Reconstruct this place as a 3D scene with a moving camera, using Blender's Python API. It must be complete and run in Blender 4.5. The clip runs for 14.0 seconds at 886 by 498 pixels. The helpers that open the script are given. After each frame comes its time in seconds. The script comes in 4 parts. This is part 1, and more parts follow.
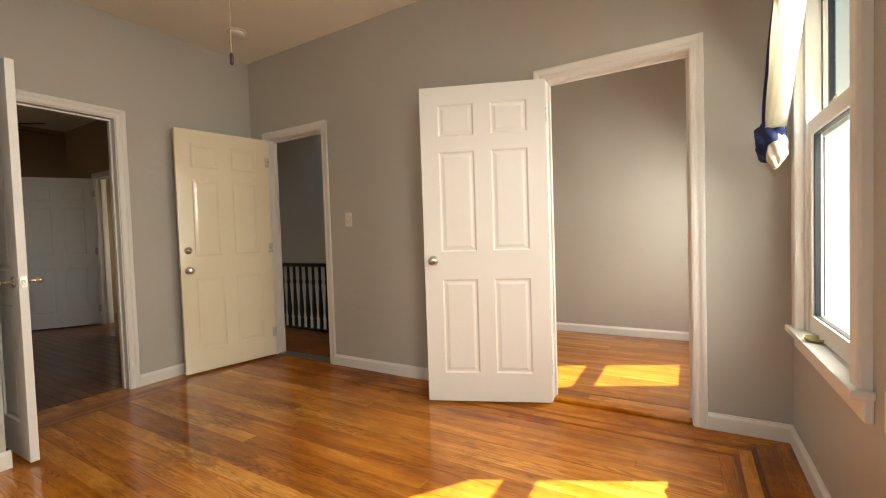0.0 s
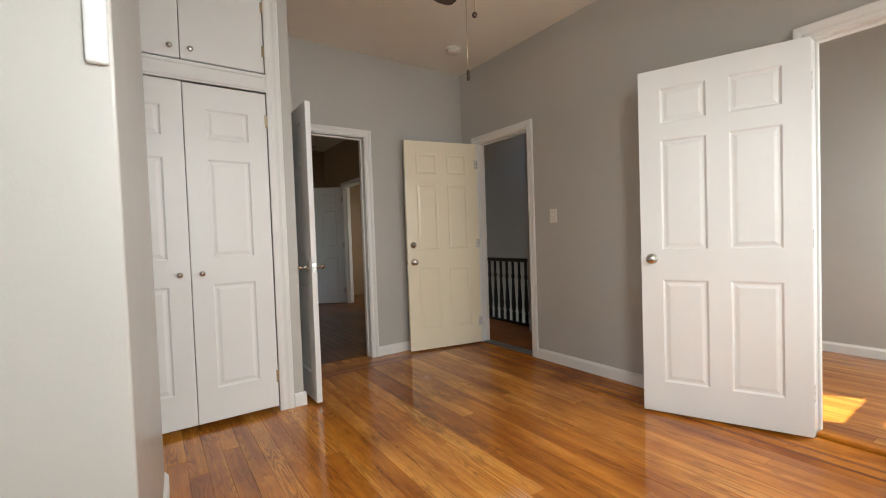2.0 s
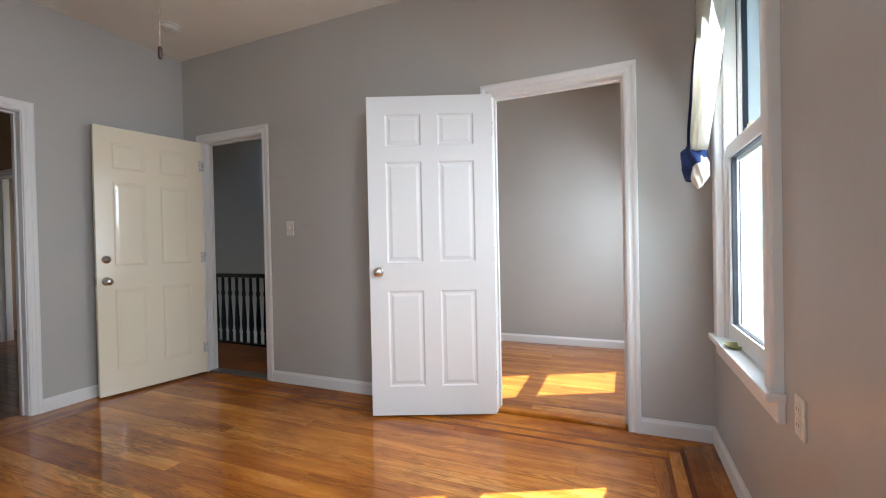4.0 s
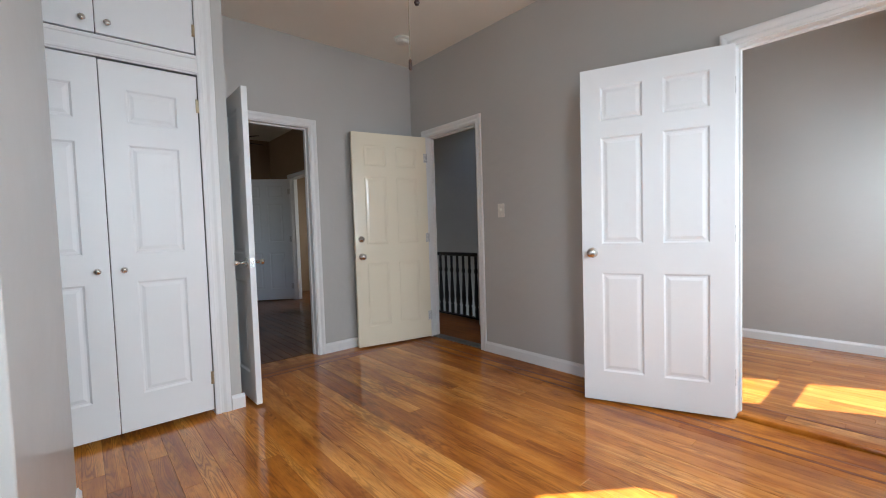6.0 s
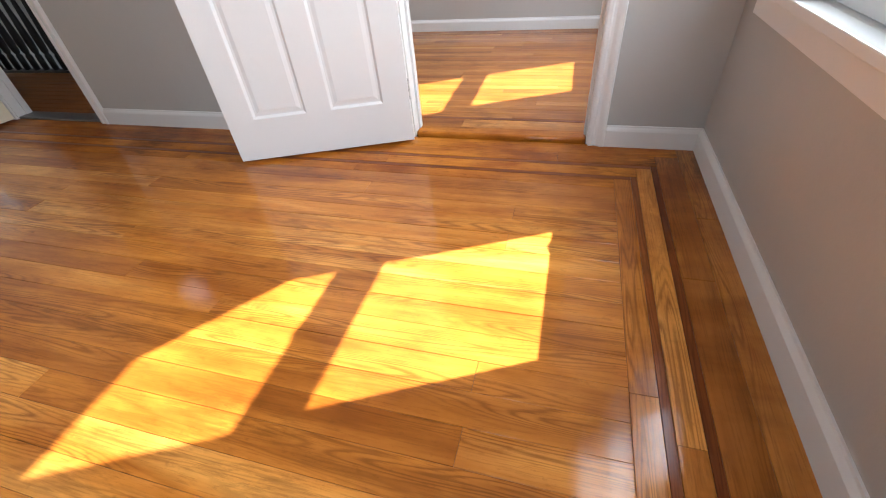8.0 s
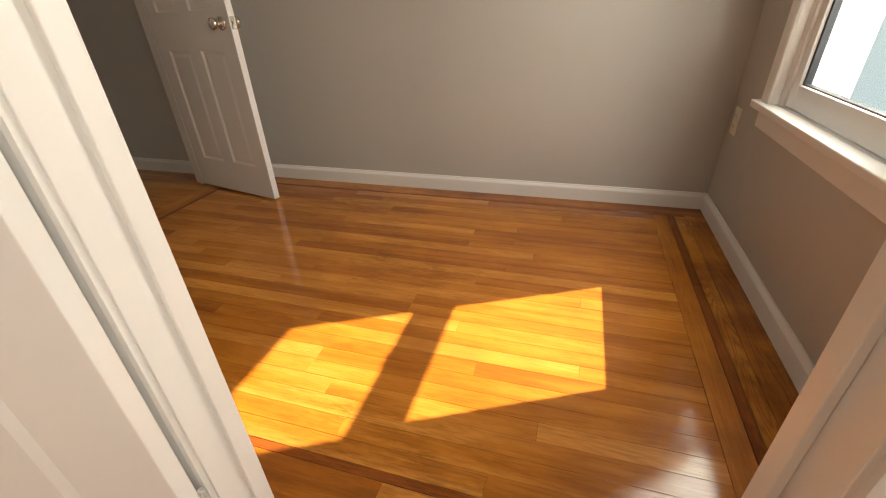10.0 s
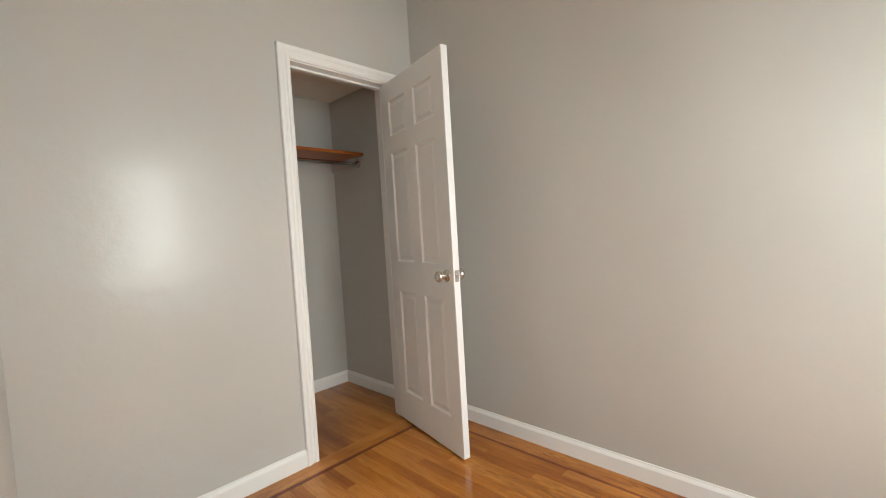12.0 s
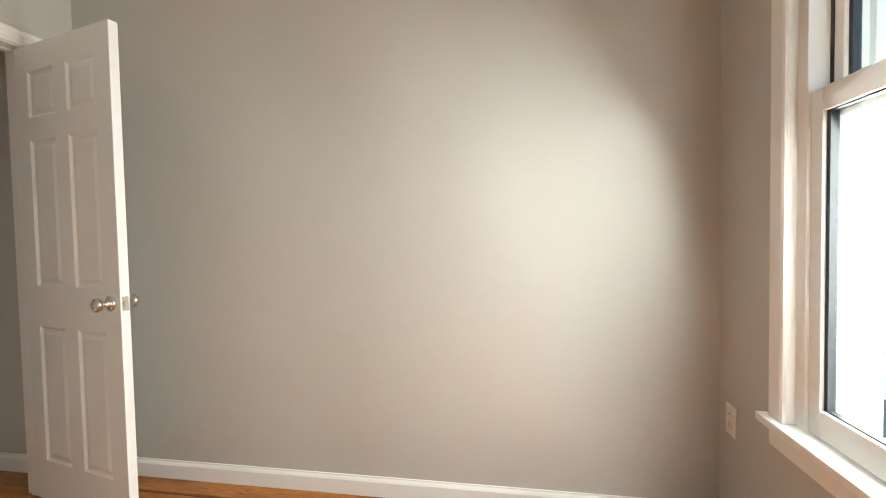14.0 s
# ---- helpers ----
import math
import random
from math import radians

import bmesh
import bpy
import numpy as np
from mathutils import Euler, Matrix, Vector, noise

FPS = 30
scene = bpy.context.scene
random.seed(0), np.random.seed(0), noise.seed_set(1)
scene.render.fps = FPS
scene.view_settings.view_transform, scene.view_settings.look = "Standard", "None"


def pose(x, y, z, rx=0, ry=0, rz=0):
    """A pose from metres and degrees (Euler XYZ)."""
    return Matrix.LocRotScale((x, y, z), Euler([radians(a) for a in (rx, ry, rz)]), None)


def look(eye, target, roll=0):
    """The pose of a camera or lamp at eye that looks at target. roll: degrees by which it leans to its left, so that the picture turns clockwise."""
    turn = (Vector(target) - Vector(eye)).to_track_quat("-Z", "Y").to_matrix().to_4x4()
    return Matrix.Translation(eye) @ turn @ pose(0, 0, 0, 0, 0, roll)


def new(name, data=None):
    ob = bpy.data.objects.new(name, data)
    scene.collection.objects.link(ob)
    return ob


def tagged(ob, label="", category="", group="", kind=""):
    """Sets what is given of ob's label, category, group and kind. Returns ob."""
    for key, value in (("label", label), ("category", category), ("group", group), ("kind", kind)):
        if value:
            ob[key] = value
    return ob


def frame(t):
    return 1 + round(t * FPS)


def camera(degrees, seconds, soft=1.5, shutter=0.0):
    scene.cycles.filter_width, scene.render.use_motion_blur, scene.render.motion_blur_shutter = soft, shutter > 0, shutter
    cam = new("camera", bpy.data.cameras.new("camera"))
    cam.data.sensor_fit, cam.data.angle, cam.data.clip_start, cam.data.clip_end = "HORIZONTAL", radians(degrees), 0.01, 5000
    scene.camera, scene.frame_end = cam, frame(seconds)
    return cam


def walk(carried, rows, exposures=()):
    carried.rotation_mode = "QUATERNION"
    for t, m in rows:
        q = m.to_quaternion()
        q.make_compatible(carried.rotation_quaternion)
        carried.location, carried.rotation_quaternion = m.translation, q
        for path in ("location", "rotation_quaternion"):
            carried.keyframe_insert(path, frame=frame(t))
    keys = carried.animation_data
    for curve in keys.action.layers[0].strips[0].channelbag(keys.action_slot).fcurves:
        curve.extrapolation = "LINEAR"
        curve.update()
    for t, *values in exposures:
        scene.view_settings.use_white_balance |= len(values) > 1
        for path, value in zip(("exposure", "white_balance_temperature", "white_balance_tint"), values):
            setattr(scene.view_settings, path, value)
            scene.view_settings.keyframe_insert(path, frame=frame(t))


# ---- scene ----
cam = camera(93.0, 14.0, soft=1.1)
PATH = [
    (0, (-0.443, -2.665, 1.101), (-1.452, -0.939, 1.034), -1.9),
    (0.5, (-0.479, -2.7, 1.105), (-1.795, -1.196, 1.038), -2.1),
    (1, (-0.508, -2.748, 1.106), (-2.042, -1.466, 1.048), -2.2),
    (1.5, (-0.521, -2.807, 1.108), (-2.17, -1.677, 1.054), -2.1),
    (2, (-0.518, -2.801, 1.109), (-2.162, -1.664, 1.052), -2.0),
    (2.5, (-0.509, -2.744, 1.102), (-2.011, -1.425, 1.04), -1.8),
    (3, (-0.482, -2.686, 1.101), (-1.738, -1.131, 1.033), -1.5),
    (3.2, (-0.467, -2.665, 1.095), (-1.61, -1.024, 1.03), -1.4),
    (5.3, (-0.481, -2.687, 1.128), (-1.685, -1.091, 1.153), -1.0),
    (5.5, (-0.493, -2.704, 1.126), (-1.815, -1.204, 1.138), -1.1),
    (6, (-0.513, -2.737, 1.104), (-2.026, -1.432, 1.014), -1.8),
    (6.5, (-0.511, -2.688, 1.042), (-1.892, -1.331, 0.54), -4.3),
    (7, (-0.481, -2.495, 0.909), (-1.377, -1.069, -0.17), -6.5),
    (7.2, (-0.47, -2.379, 0.884), (-1.191, -0.996, -0.368), -7.3),
    (9.3, (-0.628, -0.773, 0.899), (-0.886, 0.714, -0.413), -4.4),
    (9.5, (-0.640, -0.617, 0.899), (-0.947, 0.921, -0.341), -3.5),
    (10, (-0.687, -0.288, 0.956), (-1.215, 1.361, -0.045), -2.5),
    (10.5, (-0.777, -0.082, 1.059), (-1.611, 1.618, 0.417), -2.8),
    (11, (-0.883, 0.065, 1.156), (-1.974, 1.712, 0.848), -3.3),
    (11.5, (-0.928, 0.12, 1.151), (-2.218, 1.642, 1.009), -3.4),
    (12, (-0.94, 0.119, 1.152), (-2.327, 1.557, 1.059), -3.4),
    (12.5, (-0.938, 0.115, 1.157), (-2.272, 1.602, 1.079), -3.3),
    (13, (-0.918, 0.115, 1.165), (-2.01, 1.788, 1.085), -2.9),
    (13.5, (-0.852, 0.156, 1.166), (-1.581, 2.017, 1.094), -1.8),
    (14, (-0.783, 0.197, 1.172), (-1.118, 2.167, 1.103), -1.1),
]
# the two stretches in between
BETWEEN = [
    (4.25, (-0.45, -2.64, 1.105), (-1.20, -0.79, 1.09), -1.2),
    (8.2, (-0.55, -1.62, 0.87), (-1.02, -0.16, -0.41), -5.8),
]
EXPOSURES = [(0.0, 2.08, 8300, 8), (0.5, 2.08, 7300, 8), (1.0, 2.1, 6900, 6), (1.5, 2.1, 5950, 5), (2.0, 2.07, 6650, 5), (2.5, 2.05, 7200, 6), (3.0, 2.05, 5700, 6), (5.5, 2.11, 5850, 5),
             (6.5, 2.14, 5450, 6), (7.2, 2.27, 5850, 8), (9.3, 2.17, 5800, 6), (10.0, 1.62, 8200, 10), (10.5, 1.86, 7500, 8), (11.0, 2.46, 6700, 3), (12.0, 2.44, 6700, 3), (14.0, 2.54, 6900, 3)]
walk(cam, [(t, look(e, g, r)) for t, e, g, r in sorted(PATH + BETWEEN)], EXPOSURES)

# ---------------------------------------------------------------- light
SUN_DIR = Vector((-0.899, -0.437, -1.17)).normalized()
sun = new("sun", bpy.data.lights.new("sun", "SUN"))
sun.data.energy, sun.data.angle, sun.data.color = 5.0, radians(0.55), (1.0, 0.93, 0.82)
sun.matrix_world = look((20, 10, 26), Vector((20, 10, 26)) + SUN_DIR)

world = bpy.data.worlds.new("sky")
scene.world = world
world.use_nodes = True
wn = world.node_tree
sky = wn.nodes.new("ShaderNodeTexSky")
sky.sky_type, sky.sun_disc = "NISHITA", False
sky.sun_elevation = math.asin(-SUN_DIR.z)
sky.sun_rotation = math.atan2(-SUN_DIR.x, -SUN_DIR.y)
wn.links.new(sky.outputs[0], wn.nodes["Background"].inputs[0])
wn.nodes["Background"].inputs[1].default_value = 0.15


# daylight standing in each opening: first two windows visible, other four openings added
for at, to, watts, spread, high in (((0.135, -0.615, 1.46), (-1, -0.62, 0.95), 5.6, 160, 1.5), ((0.135, 1.16, 1.32), (-1, 1.0, 0.74), 9.5, 166, 1.25),
                                    ((0.10, -2.368, 1.46), (-1, -2.25, 0.90), 13.0, 135, 1.5), ((-0.795, -4.93, 1.46), (-0.7, -4.0, 1.2), 2.2, 150, 1.5),
                                    ((-7.45, -3.46, 1.4), (-7.45, -2.0, 1.0), 0.2, 150, 1.5), ((-7.2, 1.46, 1.25), (-7.35, 0.0, 0.7), 2.2, 150, 1.5)):
    lamp = new("daylight_stand_in", bpy.data.lights.new("daylight_stand_in", "AREA"))
    lamp.data.shape, lamp.data.size, lamp.data.size_y = "RECTANGLE", 0.54, high
    lamp.data.energy, lamp.data.color = watts, (0.97, 0.98, 1.0) if at[0] > -2 else (1.0, 0.84, 0.66)
    lamp.data.spread = radians(spread)
    lamp.matrix_world = look(at, to)


# ---------------------------------------------------------------- materials
def mat_base(name, rough=0.5, metal=0.0, spec=0.5, coat=0.0, coat_rough=0.1):
    m = bpy.data.materials.new(name)
    m.use_nodes = True
    b = m.node_tree.nodes["Principled BSDF"]
    b.inputs["Roughness"].default_value = rough
    b.inputs["Metallic"].default_value = metal
    b.inputs["Specular IOR Level"].default_value = spec
    b.inputs["Coat Weight"].default_value = coat
    b.inputs["Coat Roughness"].default_value = coat_rough
    return m, m.node_tree, b


def node(nt, kind, **vals):
    n = nt.nodes.new(kind)
    for k, v in vals.items():
        n.inputs[k].default_value = v
    return n


def ramp(nt, stops):
    n = nt.nodes.new("ShaderNodeValToRGB")
    e = n.color_ramp.elements
    while len(e) < len(stops):
        e.new(0.5)
    for el, (p, c) in zip(e, stops):
        el.position, el.color = p, (*c, 1)
    return n


def mixc(nt, a, b, fac, blend="MIX"):
    n = nt.nodes.new("ShaderNodeMix")
    n.data_type, n.blend_type = "RGBA", blend
    for sock, v in ((n.inputs[6], a), (n.inputs[7], b), (n.inputs[0], fac)):
        if isinstance(v, bpy.types.NodeSocket):
            nt.links.new(v, sock)
        elif isinstance(v, tuple):
            sock.default_value = (*v, 1)
        else:
            sock.default_value = v
    return n.outputs[2]


def paint(name, col, rough=0.4, bump=0.05, var=0.06, wave=0.0, spec=0.5, dirt=None, coat=0.0):
    """Rolled or brushed paint: fine texture, slow unevenness, faint tone changes."""
    m, nt, b = mat_base(name, rough, spec=spec, coat=coat, coat_rough=0.19)
    geo = nt.nodes.new("ShaderNodeNewGeometry")
    fine = node(nt, "ShaderNodeTexNoise", Scale=220.0, Detail=3.0)
    slow = node(nt, "ShaderNodeTexNoise", Scale=1.6, Detail=4.0)
    mid = node(nt, "ShaderNodeTexNoise", Scale=9.0, Detail=5.0, Roughness=0.6)
    for n in (fine, slow, mid):
        nt.links.new(geo.outputs["Position"], n.inputs["Vector"])
    dark = tuple(c * (1 - var) for c in col)
    light = tuple(min(1, c * (1 + var)) for c in col)
    r = ramp(nt, [(0.3, dark), (0.7, light)])
    nt.links.new(slow.outputs[0], r.inputs[0])
    out = r.outputs[0]
    if dirt:
        rd = ramp(nt, [(0.62, (0, 0, 0)), (0.8, (1, 1, 1))])
        nt.links.new(mid.outputs[0], rd.inputs[0])
        k = nt.nodes.new("ShaderNodeMath")
        k.operation = "MULTIPLY"
        k.inputs[1].default_value = 0.13
        nt.links.new(rd.outputs[0], k.inputs[0])
        out = mixc(nt, out, dirt, k.outputs[0])
    nt.links.new(out, b.inputs["Base Color"])
    rr = nt.nodes.new("ShaderNodeMapRange")
    rr.inputs[3].default_value, rr.inputs[4].default_value = rough * 0.85, min(1, rough * 1.15)
    nt.links.new(mid.outputs[0], rr.inputs[0])
    nt.links.new(rr.outputs[0], b.inputs["Roughness"])
    bp1 = node(nt, "ShaderNodeBump", Strength=bump, Distance=0.002)
    nt.links.new(fine.outputs[0], bp1.inputs["Height"])
    last = bp1
    if wave:
        bp2 = node(nt, "ShaderNodeBump", Strength=wave, Distance=0.02)
        nt.links.new(mid.outputs[0], bp2.inputs["Height"])
        nt.links.new(bp1.outputs[0], bp2.inputs["Normal"])
        soft = node(nt, "ShaderNodeTexNoise", Scale=3.2, Detail=2.0, Distortion=0.8)
        nt.links.new(geo.outputs["Position"], soft.inputs["Vector"])
        bp3 = node(nt, "ShaderNodeBump", Strength=min(1.0, wave * 1.6), Distance=0.03)
        nt.links.new(soft.outputs[0], bp3.inputs["Height"])
        nt.links.new(bp2.outputs[0], bp3.inputs["Normal"])
        last = bp3
    nt.links.new(last.outputs[0], b.inputs["Normal"])
    nt.links.new(last.outputs[0], b.inputs["Coat Normal"])
    return m


def oak(name, dark, mid_c, light, coat=0.6, stain=0.85, rough=0.30, figure=1.0, vary=0.22, specks=0.0):
    """Varnished strip oak: pores, cathedral figure, a tone for each board, dark worn stains along the boards."""
    m, nt, b = mat_base(name, rough, spec=0.12, coat=coat, coat_rough=0.055)
    tc = nt.nodes.new("ShaderNodeTexCoord")
    geo = nt.nodes.new("ShaderNodeNewGeometry")
    info = nt.nodes.new("ShaderNodeObjectInfo")
    def link(a, b_):
        nt.links.new(a, b_)
    def math_(op, a, b_=0.0, c=0.0):
        n = nt.nodes.new("ShaderNodeMath")
        n.operation = op
        for k, v in enumerate((a, b_, c)):
            if isinstance(v, bpy.types.NodeSocket):
                link(v, n.inputs[k])
            else:
                n.inputs[k].default_value = v
        return n.outputs[0]
    def mapped(src, sc):
        mp = nt.nodes.new("ShaderNodeMapping")
        mp.inputs["Scale"].default_value = sc
        link(src, mp.inputs[0])
        return mp.outputs[0]
    comb = nt.nodes.new("ShaderNodeCombineXYZ")
    for i in range(3):
        link(info.outputs["Random"], comb.inputs[i])
    off = nt.nodes.new("ShaderNodeVectorMath")
    off.operation = "MULTIPLY_ADD"
    off.inputs[1].default_value = (37.0, 13.0, 5.0)
    link(comb.outputs[0], off.inputs[0])
    link(tc.outputs["Object"], off.inputs[2])
    pores = node(nt, "ShaderNodeTexNoise", Scale=1.0, Detail=5.0, Roughness=0.7)
    link(mapped(off.outputs[0], (9.0, 220.0, 50.0)), pores.inputs["Vector"])
    bands = node(nt, "ShaderNodeTexNoise", Scale=1.0, Detail=4.0, Roughness=0.55, Distortion=0.4)
    link(mapped(off.outputs[0], (1.3, 16.0, 10.0)), bands.inputs["Vector"])
    warp = node(nt, "ShaderNodeTexNoise", Scale=1.0, Detail=2.0)
    link(mapped(off.outputs[0], (0.7, 9.5, 3.0)), warp.inputs["Vector"])
    fig = ramp(nt, [(0.44, (0, 0, 0)), (0.60, (1, 1, 1))])
    link(warp.outputs[0], fig.inputs[0])
    rings = math_("SINE", math_("MULTIPLY_ADD", warp.outputs[0], 190.0, math_("MULTIPLY", pores.outputs[0], 5.0)))
    ringm = math_("POWER", math_("MULTIPLY_ADD", rings, 0.5, 0.5), 2.4)
    stains = node(nt, "ShaderNodeTexNoise", Scale=1.0, Detail=5.0, Roughness=0.6)
    link(mapped(geo.outputs["Position"], (0.9, 2.2, 1.0)), stains.inputs["Vector"])
    streaks = node(nt, "ShaderNodeTexNoise", Scale=1.0, Detail=6.0, Roughness=0.7, Distortion=0.5)
    link(mapped(off.outputs[0], (7.0, 42.0, 9.0)), streaks.inputs["Vector"])
    tone = math_("ADD", math_("MULTIPLY", info.outputs["Random"], vary), math_("ADD", math_("MULTIPLY", bands.outputs[0], 0.70), 0.15 - vary * 0.5))
    r = ramp(nt, [(0.26, dark), (0.5, mid_c), (0.74, light)])
    link(tone, r.inputs[0])
    c1 = mixc(nt, r.outputs[0], tuple(c * 0.55 for c in dark), math_("MULTIPLY", math_("MULTIPLY", ringm, fig.outputs[0]), 0.5 * figure))
    pr = ramp(nt, [(0.40, (1, 1, 1)), (0.47, (0, 0, 0))])
    link(pores.outputs[0], pr.inputs[0])
    c1 = mixc(nt, c1, tuple(c * 0.6 for c in dark), math_("MULTIPLY", pr.outputs[0], 0.30))
    st = ramp(nt, [(0.52, (0, 0, 0)), (0.64, (1, 1, 1))])
    link(stains.outputs[0], st.inputs[0])
    sk = ramp(nt, [(0.44, (0, 0, 0)), (0.56, (1, 1, 1))])
    link(streaks.outputs[0], sk.inputs[0])
    f = math_("MULTIPLY", math_("MULTIPLY", st.outputs[0], sk.outputs[0]), stain)
    cloud = node(nt, "ShaderNodeTexNoise", Scale=1.0, Detail=5.0, Roughness=0.6)
    link(mapped(geo.outputs["Position"], (2.0, 4.2, 1.0)), cloud.inputs["Vector"])
    cr = ramp(nt, [(0.38, (0.54, 0.40, 0.27)), (0.57, (1, 1, 1))])
    link(cloud.outputs[0], cr.inputs[0])
    c1 = mixc(nt, c1, cr.outputs[0], min(1.0, stain), "MULTIPLY")
    c2 = mixc(nt, c1, tuple(c * 0.28 for c in dark), f)
    if specks:
        sp = node(nt, "ShaderNodeTexNoise", Scale=1.0, Detail=6.0, Roughness=0.65)
        link(mapped(geo.outputs["Position"], (26.0, 48.0, 30.0)), sp.inputs["Vector"])
        sr = ramp(nt, [(0.60, (0, 0, 0)), (0.67, (1, 1, 1))])
        link(sp.outputs[0], sr.inputs[0])
        c2 = mixc(nt, c2, tuple(c * 0.2 for c in dark), math_("MULTIPLY", sr.outputs[0], specks))
    link(c2, b.inputs["Base Color"])
    rr = nt.nodes.new("ShaderNodeMapRange")
    rr.inputs[3].default_value, rr.inputs[4].default_value = rough * 0.8, rough * 1.3
    link(stains.outputs[0], rr.inputs[0])
    link(rr.outputs[0], b.inputs["Roughness"])
    bp = node(nt, "ShaderNodeBump", Strength=0.10, Distance=0.001)
    link(pores.outputs[0], bp.inputs["Height"])
    slow = node(nt, "ShaderNodeTexNoise", Scale=6.0, Detail=3.0)
    link(geo.outputs["Position"], slow.inputs["Vector"])
    bp2 = node(nt, "ShaderNodeBump", Strength=0.05, Distance=0.012)
    link(slow.outputs[0], bp2.inputs["Height"])
    link(bp.outputs[0], bp2.inputs["Normal"])
    link(bp2.outputs[0], b.inputs["Normal"])
    link(bp2.outputs[0], b.inputs["Coat Normal"])
    return m


def plain(name, col, rough=0.5, metal=0.0, spec=0.5, bump=0.0, scale=60.0):
    m, nt, b = mat_base(name, rough, metal, spec)
    n = node(nt, "ShaderNodeTexNoise", Scale=scale, Detail=3.0)
    geo = nt.nodes.new("ShaderNodeNewGeometry")
    nt.links.new(geo.outputs["Position"], n.inputs["Vector"])
    r = ramp(nt, [(0.3, tuple(c * 0.88 for c in col)), (0.7, tuple(min(1, c * 1.08) for c in col))])
    nt.links.new(n.outputs[0], r.inputs[0])
    nt.links.new(r.outputs[0], b.inputs["Base Color"])
    if bump:
        bp = node(nt, "ShaderNodeBump", Strength=bump, Distance=0.003)
        nt.links.new(n.outputs[0], bp.inputs["Height"])
        nt.links.new(bp.outputs[0], b.inputs["Normal"])
    return m


WALL = paint("grey_wall_paint", (0.500, 0.486, 0.457), 0.45, 0.10, 0.03, 0.10, coat=0.34)
WHITE = paint("white_gloss_paint", (0.80, 0.80, 0.79), 0.42, 0.05, 0.02, 0.02, dirt=(0.6, 0.58, 0.55))
TRIM = paint("white_trim_paint", (0.80, 0.79, 0.77), 0.42, 0.05, 0.02, 0.012)
CREAM = paint("cream_enamel_paint", (0.88, 0.80, 0.62), 0.16, 0.02, 0.02, 0.012)
CEIL = paint("ceiling_paint", (0.86, 0.81, 0.71), 0.7, 0.12, 0.03, 0.02)
TAN = paint("tan_wall_paint", (0.36, 0.26, 0.16), 0.5, 0.1, 0.04, 0.02)
OAK = oak("varnished_oak", (0.33, 0.096, 0.009), (0.60, 0.213, 0.025), (0.83, 0.385, 0.082), coat=0.85, rough=0.42, stain=0.6, specks=0.2, figure=1.25, vary=0.30)
OAKW = oak("worn_oak", (0.31, 0.090, 0.008), (0.57, 0.195, 0.018), (0.74, 0.31, 0.045), coat=0.35, rough=0.5, specks=0.4, figure=0.6, stain=0.95)
OAK2 = oak("varnished_oak_clean", (0.29, 0.085, 0.010), (0.49, 0.172, 0.022), (0.64, 0.268, 0.056), coat=0.9, stain=0.45, rough=0.42, figure=0.4, vary=0.34)
OAKD = oak("oak_dark_edge", (0.28, 0.085, 0.012), (0.46, 0.160, 0.024), (0.60, 0.25, 0.05), stain=0.8)
INLAY = oak("dark_inlay", (0.14, 0.034, 0.007), (0.24, 0.063, 0.013), (0.32, 0.098, 0.022), stain=0.4, coat=0.3)
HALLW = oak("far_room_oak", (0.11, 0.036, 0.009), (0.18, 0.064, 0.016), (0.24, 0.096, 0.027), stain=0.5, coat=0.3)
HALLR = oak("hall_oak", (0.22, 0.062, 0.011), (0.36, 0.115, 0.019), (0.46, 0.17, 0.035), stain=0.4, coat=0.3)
SHELF = oak("shelf_wood", (0.26, 0.07, 0.015), (0.36, 0.10, 0.02), (0.42, 0.13, 0.03), stain=0.1, coat=0.1, figure=0.3)
GAP = plain("joint_dirt_and_seam_shade", (0.04, 0.016, 0.006), 0.9)
CHROME = plain("satin_nickel", (0.68, 0.65, 0.60), 0.2, 1.0)
BRASS = plain("aged_brass", (0.50, 0.42, 0.28), 0.35, 1.0)
BLACK = plain("black_stain_wood", (0.012, 0.010, 0.010), 0.35)
FANW = plain("dark_walnut_blade", (0.035, 0.014, 0.008), 0.4)
OLIVE = plain("olive_glaze", (0.30, 0.28, 0.12), 0.3)
PLASTIC = plain("ivory_plastic", (0.78, 0.74, 0.66), 0.4)
GASKET = plain("black_gasket", (0.02, 0.022, 0.03), 0.5)
NAVY = plain("navy_cloth", (0.015, 0.035, 0.14), 0.85, bump=0.3, scale=400.0)
CLOTH = plain("cream_cloth", (0.80, 0.77, 0.68), 0.9, bump=0.3, scale=400.0)
HINGE, hnt, hbs = mat_base("chipped_painted_hinge", 0.45)
hno = node(hnt, "ShaderNodeTexNoise", Scale=70.0, Detail=4.0)
hge = hnt.nodes.new("ShaderNodeNewGeometry")
hnt.links.new(hge.outputs["Position"], hno.inputs["Vector"])
hra = ramp(hnt, [(0.40, (0.42, 0.42, 0.42)), (0.56, (0.68, 0.66, 0.62))])
hnt.links.new(hno.outputs[0], hra.inputs[0])
hnt.links.new(hra.outputs[0], hbs.inputs["Base Color"])
ALU = plain("grey_metal_strip", (0.35, 0.34, 0.33), 0.4, 1.0)
SIDING = paint("white_siding", (0.80, 0.82, 0.83), 0.6, 0.1, 0.04)
LEAFM = plain("leaf_green", (0.07, 0.12, 0.03), 0.6)
BARK = plain("bark", (0.10, 0.07, 0.05), 0.9)
GROUND = plain("yard_ground", (0.12, 0.11, 0.09), 0.95, bump=0.5, scale=4.0)

